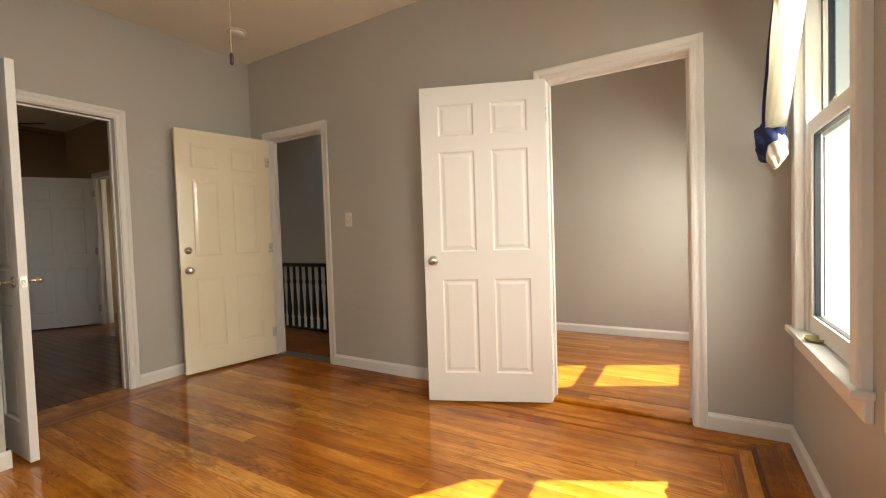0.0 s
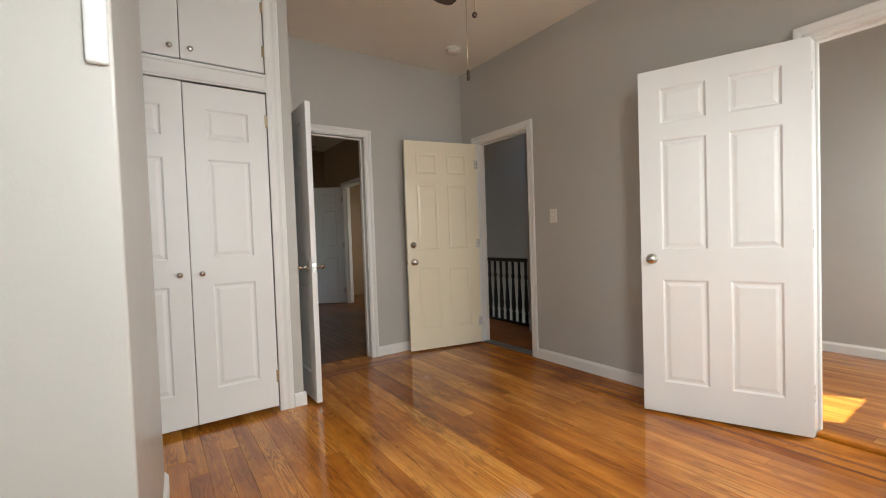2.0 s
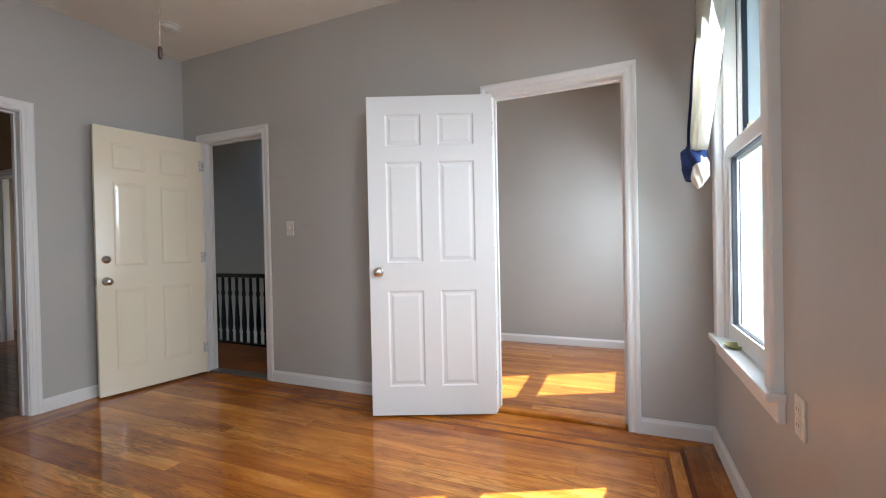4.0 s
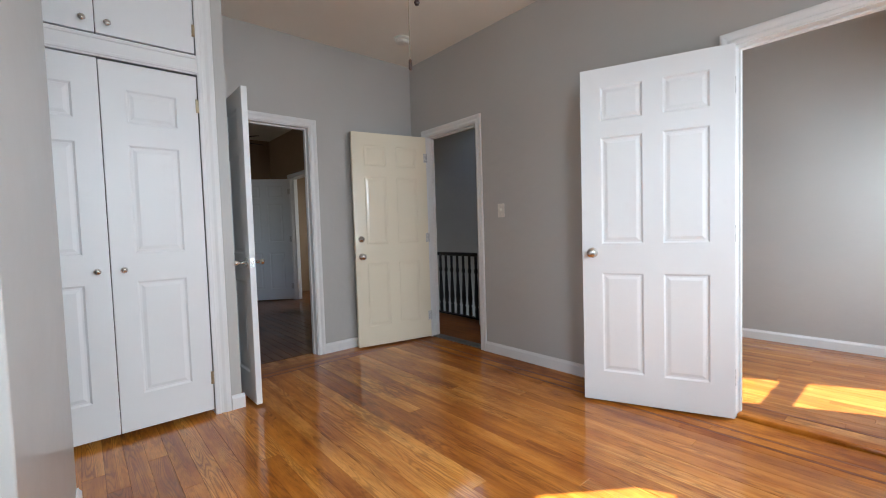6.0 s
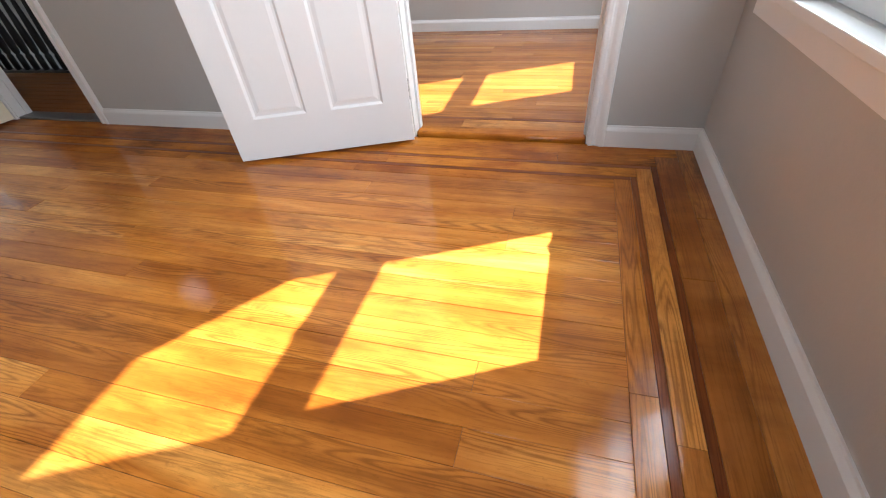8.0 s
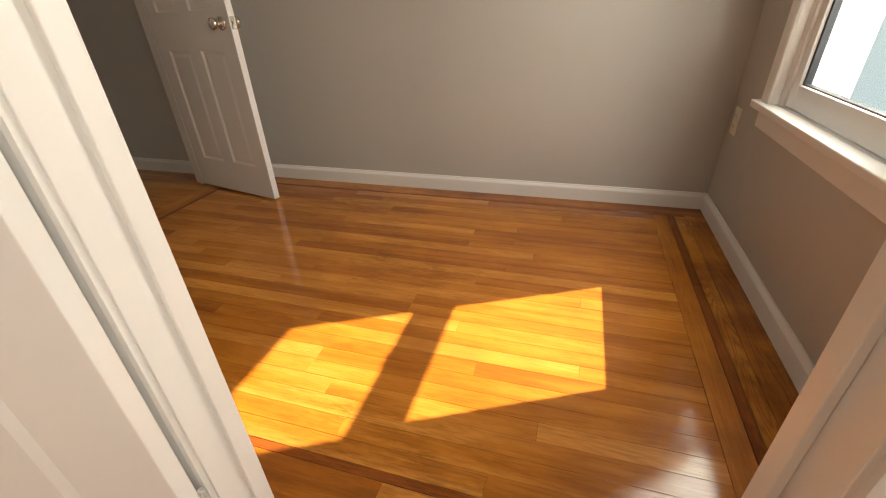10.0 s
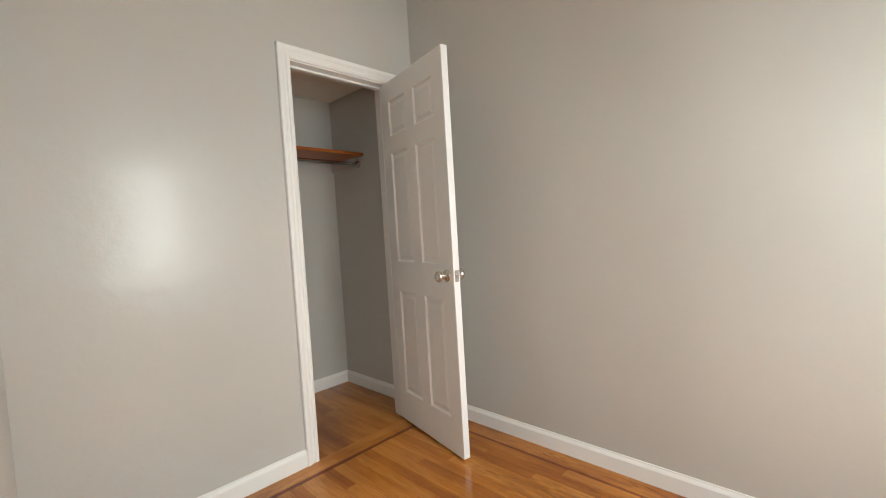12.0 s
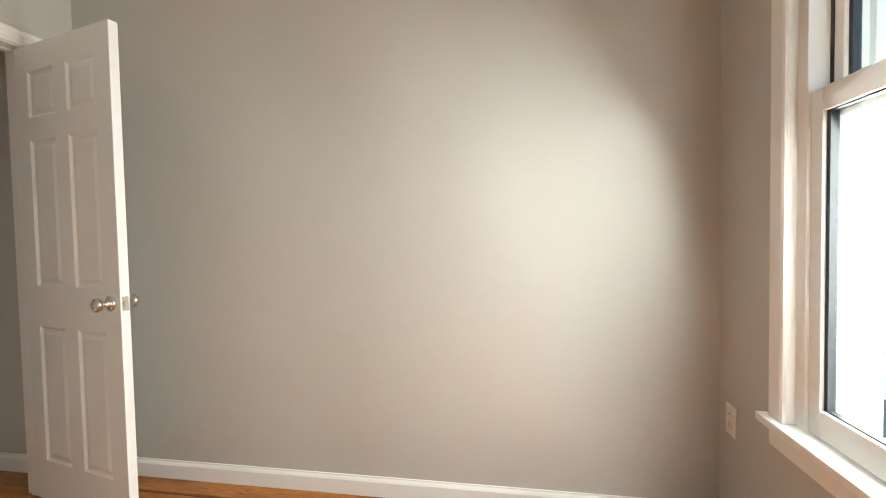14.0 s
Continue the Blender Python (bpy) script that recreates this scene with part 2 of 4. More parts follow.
GLASS = bpy.data.materials.new("window_glass")
GLASS.use_nodes = True
gt = GLASS.node_tree
gt.nodes.remove(gt.nodes["Principled BSDF"])
tr = gt.nodes.new("ShaderNodeBsdfTransparent")
tr.inputs[0].default_value = (0.93, 0.97, 0.96, 1)
gl = node(gt, "ShaderNodeBsdfGlossy", Roughness=0.02)
mx = gt.nodes.new("ShaderNodeMixShader")
mx.inputs[0].default_value = 0.06
gt.links.new(tr.outputs[0], mx.inputs[1])
gt.links.new(gl.outputs[0], mx.inputs[2])
gt.links.new(mx.outputs[0], gt.nodes["Material Output"].inputs[0])


# ---------------------------------------------------------------- mesh helpers
def finish(name, bm, mats, parent=None, label="", smooth=False):
    bmesh.ops.recalc_face_normals(bm, faces=bm.faces)
    me = bpy.data.meshes.new(name)
    bm.to_mesh(me)
    bm.free()
    for mt in mats if isinstance(mats, (list, tuple)) else [mats]:
        me.materials.append(mt)
    if smooth:
        for p in me.polygons:
            p.use_smooth = True
    ob = new(name, me)
    if parent:
        ob.parent = parent
    if label:
        ob["label"] = label
    return ob


def part(name, bm, material, parent, label="", smooth=False):
    return finish(name, bm, material, parent, label, smooth)


def thing(name, m, label, category, group="", kind=""):
    e = new(name)
    e.empty_display_size = 0.1
    e.matrix_basis = m
    return tagged(e, label, category, group, kind)


def box(bm, x0, x1, y0, y1, z0, z1, bevel=0.0, mi=0):
    made = bmesh.ops.create_cube(bm, size=1.0)
    vs = made["verts"]
    for v in vs:
        v.co = Vector((x0 + (v.co.x + 0.5) * (x1 - x0), y0 + (v.co.y + 0.5) * (y1 - y0), z0 + (v.co.z + 0.5) * (z1 - z0)))
    fs = {f for v in vs for f in v.link_faces}
    for f in fs:
        f.material_index = mi
    if bevel:
        es = list({e for v in vs for e in v.link_edges})
        bmesh.ops.bevel(bm, geom=es, offset=bevel, segments=2, affect="EDGES", profile=0.5)
    return bm


def boxes(*rows, bevel=0.0):
    bm = bmesh.new()
    for r in rows:
        box(bm, *r, bevel=bevel)
    return bm


def lathe(profile, m=None, seg=20, bm=None):
    """Turns (radius, height) rows round z."""
    bm = bm or bmesh.new()
    rings = []
    for r, h in profile:
        rings.append([bm.verts.new((r * math.cos(2 * math.pi * i / seg), r * math.sin(2 * math.pi * i / seg), h)) for i in range(seg)])
    for a, b in zip(rings, rings[1:]):
        for i in range(seg):
            bm.faces.new((a[i], a[(i + 1) % seg], b[(i + 1) % seg], b[i]))
    bm.faces.new(rings[0][::-1])
    bm.faces.new(rings[-1])
    if m is not None:
        bmesh.ops.transform(bm, matrix=m, verts=[v for ring in rings for v in ring])
    return bm


def wall(name, axis, p0, p1, a0, a1, z0, z1, openings, mats, label, side_mats=(0, 0)):
    """A wall of real thickness between p0 and p1 across its axis, with openings (a0, a1, z0, z1) right through."""
    al = sorted({a0, a1, *[v for o in openings for v in o[:2]]})
    zl = sorted({z0, z1, *[v for o in openings for v in o[2:]]})
    def solid(i, j):
        if not (0 <= i < len(al) - 1 and 0 <= j < len(zl) - 1):
            return False
        ca, cz = (al[i] + al[i + 1]) / 2, (zl[j] + zl[j + 1]) / 2
        return not any(o[0] < ca < o[1] and o[2] < cz < o[3] for o in openings)
    bm = bmesh.new()
    cache = {}
    def vert(p, a, z):
        k = (p, a, z)
        if k not in cache:
            cache[k] = bm.verts.new((p, a, z) if axis == "x" else (a, p, z))
        return cache[k]
    def quad(mi, *c):
        f = bm.faces.new([vert(*k) for k in c])
        f.material_index = mi
    for i in range(len(al) - 1):
        for j in range(len(zl) - 1):
            if not solid(i, j):
                continue
            A, B, C, D = al[i], al[i + 1], zl[j], zl[j + 1]
            for p, mi in ((p0, side_mats[0]), (p1, side_mats[1])):
                quad(mi, (p, A, C), (p, B, C), (p, B, D), (p, A, D))
            for di, dj, c in ((-1, 0, (A, C, A, D)), (1, 0, (B, C, B, D)), (0, -1, (A, C, B, C)), (0, 1, (A, D, B, D))):
                if not solid(i + di, j + dj):
                    quad(0, (p0, c[0], c[1]), (p1, c[0], c[1]), (p1, c[2], c[3]), (p0, c[2], c[3]))
    return tagged(finish(name, bm, mats), label, "wall", kind="structure")


CASING = [(0.0, 0.0), (0.0, 0.011), (0.006, 0.014), (0.018, 0.015), (0.024, 0.011), (0.034, 0.012),
          (0.046, 0.019), (0.056, 0.021), (0.063, 0.020), (0.066, 0.015), (0.066, 0.0)]


WIN_CASING = [(0.0, 0.0), (0.0, 0.024), (0.004, 0.031), (0.012, 0.034), (0.062, 0.034), (0.069, 0.031), (0.073, 0.024), (0.073, 0.0)]


def casing_mesh(x0, x1, zt, side, z0=0.0, prof=CASING, closed=False):
    """Mitred moulding round an opening in the plane y = 0, proud towards side * y."""
    bm = bmesh.new()
    rows = []
    for u, v in prof:
        y = side * v
        pts = [(x0 - u, y, z0 - (u if closed else 0)), (x0 - u, y, zt + u), (x1 + u, y, zt + u), (x1 + u, y, z0 - (u if closed else 0))]
        rows.append([bm.verts.new(p) for p in pts])
    n = 4 if closed else 3
    for a, b in zip(rows, rows[1:]):
        for i in range(n):
            k = (i + 1) % 4
            bm.faces.new((a[i], a[k], b[k], b[i]))
    if not closed:
        for i in (0, 3):
            bm.faces.new([r[i] for r in rows])
    return bm


def door_frame(name, m, w, h, depth, label, both=True, stop=0.055):
    """Jamb and casings of a doorway; local x runs along the opening, y through the wall from 0 to depth."""
    e = thing(name, m, label, "door frame", kind="structure")
    j = boxes((-0.02, 0.0, -0.002, depth + 0.002, 0, h + 0.02), (w, w + 0.02, -0.002, depth + 0.002, 0, h + 0.02), (0, w, -0.002, depth + 0.002, h, h + 0.02), bevel=0.0015)
    part("jamb", j, TRIM, e)
    s = boxes((0.0, 0.011, stop, stop + 0.032, 0, h - 0.011), (w - 0.011, w, stop, stop + 0.032, 0, h - 0.011), (0, w, stop, stop + 0.032, h - 0.011, h), bevel=0.002)
    part("door_stop", s, TRIM, e)
    part("casing", casing_mesh(-0.006, w + 0.006, h + 0.006, -1), TRIM, e)
    if both:
        c = casing_mesh(-0.006, w + 0.006, h + 0.006, 1)
        bmesh.ops.translate(c, verts=c.verts, vec=(0, depth, 0))
        part("casing", c, TRIM, e)
    return e


def baseboard(name, runs, h=0.09, t=0.016, mat=None):
    """One skirting board for each run ((x, y), (x, y)), lying on the left of its direction."""
    made = []
    for (x0, y0), (x1, y1) in runs:
        L = math.hypot(x1 - x0, y1 - y0)
        bm = bmesh.new()
        prof = [(0, 0), (t, 0), (t, h * 0.78), (t * 0.75, h * 0.86), (t * 0.45, h * 0.93), (t * 0.35, h), (0, h)]
        a = [bm.verts.new((0, v, z)) for v, z in prof]
        b = [bm.verts.new((L, v, z)) for v, z in prof]
        n = len(prof)
        for i in range(n):
            bm.faces.new((a[i], a[(i + 1) % n], b[(i + 1) % n], b[i]))
        bm.faces.new(a[::-1])
        bm.faces.new(b)
        ob = finish(name, bm, mat or TRIM)
        ob.matrix_basis = pose(x0, y0, 0, 0, 0, math.degrees(math.atan2(y1 - y0, x1 - x0)))
        made.append(tagged(ob, "white painted wooden baseboard with a rounded top edge", "baseboard", kind="structure"))
    return made


# ---------------------------------------------------------------- doors
def six_cells(w, h):
    s, mid = 0.115 * w / 0.79, 0.105 * w / 0.79
    pw = (w - 2 * s - mid) / 2
    k = h / 2.03
    cols = ((s, s + pw), (s + pw + mid, w - s))
    rows = ((0.185 * k, 0.795 * k), (0.975 * k, 1.615 * k), (1.715 * k, 1.915 * k))
    return [(a, b, c, d) for c, d in rows for a, b in cols]


def panel_leaf(e, w, h, t, cells, mat, depth=0.008, slope=0.010, field=0.036, rise=0.004):
    """Stiles and rails as one leaf, and each raised panel as a part of its own."""
    xs = sorted({0, w, *[v for c in cells for v in c[:2]]})
    zs = sorted({0, h, *[v for c in cells for v in c[2:]]})
    bm = bmesh.new()
    cache = {}
    def V(x, y, z):
        k = (round(x, 5), round(y, 5), round(z, 5))
        if k not in cache:
            cache[k] = bm.verts.new(k)
        return cache[k]
    def cell_at(x, z):
        return next((c for c in cells if c[0] < x < c[1] and c[2] < z < c[3]), None)
    for s in (-1, 1):
        y = s * t / 2
        for i in range(len(xs) - 1):
            for j in range(len(zs) - 1):
                if not cell_at((xs[i] + xs[i + 1]) / 2, (zs[j] + zs[j + 1]) / 2):
                    bm.faces.new((V(xs[i], y, zs[j]), V(xs[i + 1], y, zs[j]), V(xs[i + 1], y, zs[j + 1]), V(xs[i], y, zs[j + 1])))
        for x0, x1, z0, z1 in cells:
            xa = [x for x in xs if x0 <= x <= x1]
            za = [z for z in zs if z0 <= z <= z1]
            yi = s * (t / 2 - depth)
            o = [(x, z0) for x in xa] + [(x1, z) for z in za[1:]] + [(x, z1) for x in xa[::-1][1:]] + [(x0, z) for z in za[::-1][1:-1]]
            cx, cz = (x0 + x1) / 2, (z0 + z1) / 2
            def inn(x, z):
                return (min(max(x, x0 + slope), x1 - slope), yi, min(max(z, z0 + slope), z1 - slope))
            n = len(o)
            for q in range(n):
                (xa_, za_), (xb_, zb_) = o[q], o[(q + 1) % n]
                ids = []
                for p in ((xa_, y, za_), (xb_, y, zb_), inn(xb_, zb_), inn(xa_, za_)):
                    vv = V(*p)
                    if vv not in ids:
                        ids.append(vv)
                if len(ids) > 2:
                    bm.faces.new(ids)
            ring = []
            for p in o:
                vv = V(*inn(*p))
                if vv not in ring:
                    ring.append(vv)
            bm.faces.new(ring)
    for i in range(len(xs) - 1):
        for z in (0, h):
            bm.faces.new((V(xs[i], -t / 2, z), V(xs[i + 1], -t / 2, z), V(xs[i + 1], t / 2, z), V(xs[i], t / 2, z)))
    for j in range(len(zs) - 1):
        for x in (0, w):
            bm.faces.new((V(x, -t / 2, zs[j]), V(x, -t / 2, zs[j + 1]), V(x, t / 2, zs[j + 1]), V(x, t / 2, zs[j])))
    bmesh.ops.recalc_face_normals(bm, faces=bm.faces)
    es = [d for d in bm.edges if len(d.link_faces) == 2 and d.calc_face_angle(0) > 1.2]
    bmesh.ops.bevel(bm, geom=es, offset=0.002, segments=2, affect="EDGES", profile=0.5)
    part("leaf", bm, mat, e)
    for x0, x1, z0, z1 in cells:
        for s in (-1, 1):
            p = bmesh.new()
            y0, y1 = s * (t / 2 - depth - 0.001), s * (t / 2 - depth + rise)
            g = slope + 0.006
            a = [p.verts.new(c) for c in ((x0 + g, y0, z0 + g), (x1 - g, y0, z0 + g), (x1 - g, y0, z1 - g), (x0 + g, y0, z1 - g))]
            k = field
            b = [p.verts.new(c) for c in ((x0 + k, y1, z0 + k), (x1 - k, y1, z0 + k), (x1 - k, y1, z1 - k), (x0 + k, y1, z1 - k))]
            for i in range(4):
                p.faces.new((a[i], a[(i + 1) % 4], b[(i + 1) % 4], b[i]))
            p.faces.new(b)
            p.faces.new(a[::-1])
            part("panel", p, mat, e)


KNOB = [(0.0, 0.0), (0.031, 0.0), (0.032, 0.004), (0.026, 0.008), (0.013, 0.010), (0.011, 0.026), (0.016, 0.032),
        (0.025, 0.038), (0.028, 0.046), (0.027, 0.054), (0.020, 0.060), (0.008, 0.0625), (0.0, 0.063)]
SLIM = [(0.0, 0.0), (0.029, 0.0), (0.029, 0.004), (0.024, 0.008), (0.010, 0.010), (0.009, 0.044), (0.013, 0.048),
        (0.017, 0.054), (0.018, 0.064), (0.015, 0.072), (0.006, 0.076), (0.0, 0.0765)]


def hardware(e, w, t, z, prof=KNOB, hinges=(0.22, 1.02, 1.82), hinge_side=1, back=0.06):
    for s in (-1, 1):
        bm = lathe([(max(r, 0.0005), q) for r, q in prof], pose(w - back, s * t / 2, z, -90 * s), 24)
        part("door_knob", bm, CHROME, e, "round satin nickel door knob", True)
    part("latch_plate", boxes((w - 0.001, w + 0.0015, -0.012, 0.012, z - 0.028, z + 0.028)), CHROME, e)
    part("latch_bolt", boxes((w, w + 0.007, -0.006, 0.006, z - 0.008, z + 0.008), bevel=0.002), CHROME, e)
    for hz in hinges:
        hb = lathe([(0.0055, -0.045), (0.0055, 0.045)], pose(-0.004, hinge_side * (t / 2 + 0.003), hz), 10)
        box(hb, -0.002, 0.03, hinge_side * t / 2 - 0.001, hinge_side * t / 2 + 0.0012, hz - 0.045, hz + 0.045)
        part("hinge", hb, HINGE, e)


def six_panel_door(name, m, w, label, mat=None, h=2.03, t=0.036, depth=0.008, rise=0.0045, prof=KNOB, knob_z=0.92, hinge_side=1, hinges=(0.22, 1.02, 1.82), group=""):
    e = thing(name, m, label, "door", group, kind="structure")
    panel_leaf(e, w, h, t, six_cells(w, h), mat or WHITE, depth=depth, rise=rise)
    hardware(e, w, t, knob_z, prof, hinge_side=hinge_side, hinges=hinges)
    return e


# ---------------------------------------------------------------- windows
def window(name, label, m, z0=0.625):
    """Double-hung window; local x runs along the wall, y from the room face (0) outwards, z up."""
    gw = 0.57
    sw = gw / 2 + 0.045
    ow = 0.369
    z1 = 2.27
    e = thing(name, m, label, "window", kind="structure")
    part("casing", casing_mesh(-ow, ow, z1, -1, z0=z0, prof=WIN_CASING), TRIM, e)
    part("jamb_liner", boxes((-ow - 0.012, -sw, 0.0, 0.17, z0, z1 + 0.012), (sw, ow + 0.012, 0.0, 0.17, z0, z1 + 0.012), (-sw, sw, 0.0, 0.17, z1 - 0.02, z1 + 0.012), bevel=0.002), TRIM, e)
    # Unseen stop outside the sashes, sized to trim the sun patch's north edge.
    part("outer_sun_stop", boxes((-0.381, -0.308, 0.142, 0.172, z0, z1 + 0.01), (0.308, 0.381, 0.142, 0.172, z0, z1 + 0.01), (-0.308, 0.308, 0.142, 0.172, z1 - 0.03, z1 + 0.01), bevel=0.002), TRIM, e)
    part("jamb_track", boxes((-sw, -sw + 0.012, 0.052, 0.06, z0 + 0.02, z1 - 0.02), (sw - 0.012, sw, 0.052, 0.06, z0 + 0.02, z1 - 0.02)), GASKET, e)
    part("sill", boxes((-ow - 0.098, ow + 0.098, -0.054, 0.0, z0 - 0.026, z0), (-ow, ow, -0.002, 0.17, z0 - 0.026, z0), bevel=0.004), TRIM, e, "white painted sill board with chipped edges")
    part("apron", boxes((-ow - 0.085, ow + 0.085, -0.022, 0.0, z0 - 0.095, z0 - 0.026), bevel=0.004), TRIM, e)
    for nm, ya, yb, a, b, bot, top in (("lower_sash", 0.008, 0.048, z0 + 0.004, 1.535, 0.075, 0.062), ("upper_sash", 0.054, 0.094, 1.46, z1 - 0.02, 0.062, 0.05)):
        s = boxes((-sw, -gw / 2, ya, yb, a, b), (gw / 2, sw, ya, yb, a, b), (-gw / 2, gw / 2, ya, yb, a, a + bot), (-gw / 2, gw / 2, ya, yb, b - top, b), bevel=0.003)
        sash = part(nm, s, WHITE, e)
        ym = (ya + yb) / 2
        g = 0.013
        part("gasket", boxes((-gw / 2, -gw / 2 + g, ym - 0.010, ym + 0.010, a + bot, b - top), (gw / 2 - g, gw / 2, ym - 0.010, ym + 0.010, a + bot, b - top),
                             (-gw / 2, gw / 2, ym - 0.010, ym + 0.010, a + bot, a + bot + 0.004), (-gw / 2, gw / 2, ym - 0.010, ym + 0.010, b - top - 0.004, b - top)), GASKET, sash)
        p = part("pane", boxes((-gw / 2 + 0.004, gw / 2 - 0.004, ym - 0.002, ym + 0.002, a + bot, b - top)), GLASS, sash, "clear window glass")
        p.visible_shadow = False
    lk = boxes((-0.03, 0.03, 0.012, 0.046, 1.535, 1.543), (-0.012, 0.03, 0.018, 0.034, 1.543, 1.556), bevel=0.002)
    part("sash_lock", lk, BRASS, e)
    return e


# ---------------------------------------------------------------- structure
H = 2.83
XE, XW = 0.0, -4.145
YN2a, YN2b = 0.085, 1.975
XW2 = -2.92
YC = 1.92                # north end of the small closet
EO = (-3.885, -3.19)     # entry opening
BO = (-1.212, -0.435)    # bedroom opening
DO = (-1.935, -1.148)    # west door opening
KO = (1.16, 1.765)       # small closet opening
W1, W2 = -0.615, 1.16   # window centres along the east wall

def hole(o, top):
    return (o[0] - 0.02, o[1] + 0.02, -0.05, top + 0.02)


win_hole = lambda c: (c - 0.384, c + 0.384, 0.60, 2.285)
wall("wall_east", "x", 0.0, 0.17, -4.8, 2.1, -0.2, H, [win_hole(W1), win_hole(W2), win_hole(-2.368)], [WALL, SIDING], "light grey painted plaster wall with windows", (0, 1))
wall("wall_north", "y", 0.0, 0.085, -4.26, 0.0, -0.05, H, [hole(EO, 2.05), hole(BO, 2.05)], [WALL], "light grey painted plaster wall with two doorways")
wall("wall_west", "x", -4.26, XW, -3.4, 0.0, -0.05, H, [hole(DO, 2.05)], [WALL, TAN], "light grey painted plaster wall with a doorway", (1, 0))
wall("wall_room_north", "y", YN2b, 2.1, -3.9, 0.0, -0.05, H, [], [WALL], "plain warm grey painted wall")
wall("wall_room_west", "x", -3.03, XW2, YN2a, YN2b, -0.05, H, [hole(KO, 2.03)], [WALL], "grey painted wall with a closet doorway")
wall("wall_closet_back", "x", -3.90, -3.80, 0.70, YN2b, -0.05, H, [], [WALL], "grey painted closet wall")
wall("wall_closet_side", "y", 0.70, 0.78, -3.80, -3.03, -0.05, H, [], [WALL], "grey painted closet wall")
wall("wall_closet_end", "y", YC, YN2b, -3.80, -3.03, -0.05, H, [], [WALL], "grey painted closet wall")
wall("wall_south", "y", -4.92, -4.8, -3.6, 0.17, -0.05, H, [(-1.179, -0.411, 0.60, 2.285)], [WALL], "grey painted wall behind the walker")
wall("wall_stair_east", "x", -3.13, -3.03, 0.085, 0.70, -0.05, H, [], [WALL], "grey painted hall wall")
wall("wall_stair_back", "y", 2.1, 2.2, -6.6, -3.9, -3.0, H, [], [WALL], "grey painted stairwell wall")
wall("wall_stair_far", "x", -6.7, -6.6, 0.085, 2.2, -3.0, H, [], [WALL], "grey painted stairwell wall")
wall("wall_far_north", "y", 0.0, 0.11, -8.5, -4.26, -0.05, H, [hole((-7.58, -6.82), 2.045)], [TAN], "tan painted wall with a doorway")
wall("wall_far_west", "x", -8.6, -8.5, -3.4, 1.5, -0.05, H, [], [TAN], "tan painted wall")
# Openings in these next two walls are unseen, added to let light in.
wall("wall_far_south", "y", -3.5, -3.4, -8.6, XW, -0.05, H, [(-7.9, -7.0, 0.8, 2.0)], [TAN], "tan painted wall")
wall("wall_far_closet", "y", 1.4, 1.5, -8.5, -6.7, -0.05, H, [(-7.5, -6.9, 0.5, 2.0)], [WHITE], "white painted wall beyond the far doorway")

# boxed-out wall beside the walker: grey front, white side
bm = bmesh.new()
pts = [(-2.795, -2.80), (-1.60, -2.847), (-1.60, -4.8), (-2.795, -4.8)]
lo = [bm.verts.new((*p, -0.05)) for p in pts]
hi = [bm.verts.new((*p, H)) for p in pts]
for i in range(4):
    f = bm.faces.new((lo[i], lo[(i + 1) % 4], hi[(i + 1) % 4], hi[i]))
    f.material_index = 1 if i == 1 else 0
bm.faces.new(lo[::-1])
bm.faces.new(hi)
bmesh.ops.bevel(bm, geom=[e for e in bm.edges if abs(e.verts[0].co.z - e.verts[1].co.z) > 1], offset=0.006, segments=3, affect="EDGES", profile=0.5)
tagged(finish("wall_projecting", bm, [WALL, WALL]), "projecting grey painted wall block with a rounded corner", "wall", kind="structure")
tagged(finish("cable_raceway", boxes((-1.602, -1.585, -2.892, -2.854, 1.475, H), bevel=0.006), WHITE), "slim white plastic raceway fixed on the projecting wall", "raceway")

# ceilings
tagged(finish("ceiling_main", boxes((-4.26, 0.17, -4.92, 0.0, H, H + 0.12)), CEIL), "cream painted plaster ceiling", "ceiling", kind="structure")
tagged(finish("ceiling_room", boxes((-3.9, 0.17, 0.0, 2.1, H, H + 0.12)), CEIL), "cream painted plaster ceiling", "ceiling", kind="structure")
tagged(finish("ceiling_closet", boxes((-3.80, -3.03, 0.78, YN2b, 2.17, 2.23)), CEIL), "low closet ceiling", "ceiling", kind="structure")
# The hall's skylight gap is an unseen addition that lights the stairwell.
tagged(finish("ceiling_hall", boxes((-6.7, -3.9, 0.11, 0.9, H, H + 0.12), (-6.7, -5.1, 0.9, 2.2, H, H + 0.12), (-4.5, -3.9, 0.9, 2.2, H, H + 0.12), (-5.1, -4.5, 1.75, 2.2, H, H + 0.12)), CEIL), "hall ceiling with an unseen skylight opening added over the stairs", "ceiling", kind="structure")
tagged(finish("ceiling_far", boxes((-8.6, -4.26, -3.5, 0.11, H, H + 0.12), (-8.6, -6.7, 0.11, 1.5, H, H + 0.12)), CEIL), "ceiling of the far room", "ceiling", kind="structure")

# door frames
door_frame("door_frame_1", pose(BO[0] , 0, 0), BO[1] - BO[0], 2.05, 0.085, "white moulded door frame of the small room", stop=0.05)
door_frame("door_frame_2", pose(EO[0], 0, 0), EO[1] - EO[0], 2.05, 0.085, "white moulded frame of the entry door", stop=0.05)
door_frame("door_frame_3", pose(XW, DO[0], 0, 0, 0, 90), DO[1] - DO[0], 2.05, 0.115, "white moulded frame of the west doorway", stop=0.05)
door_frame("door_frame_4", pose(XW2, KO[0], 0, 0, 0, 90), KO[1] - KO[0], 2.03, 0.11, "white moulded closet door frame", stop=0.05)
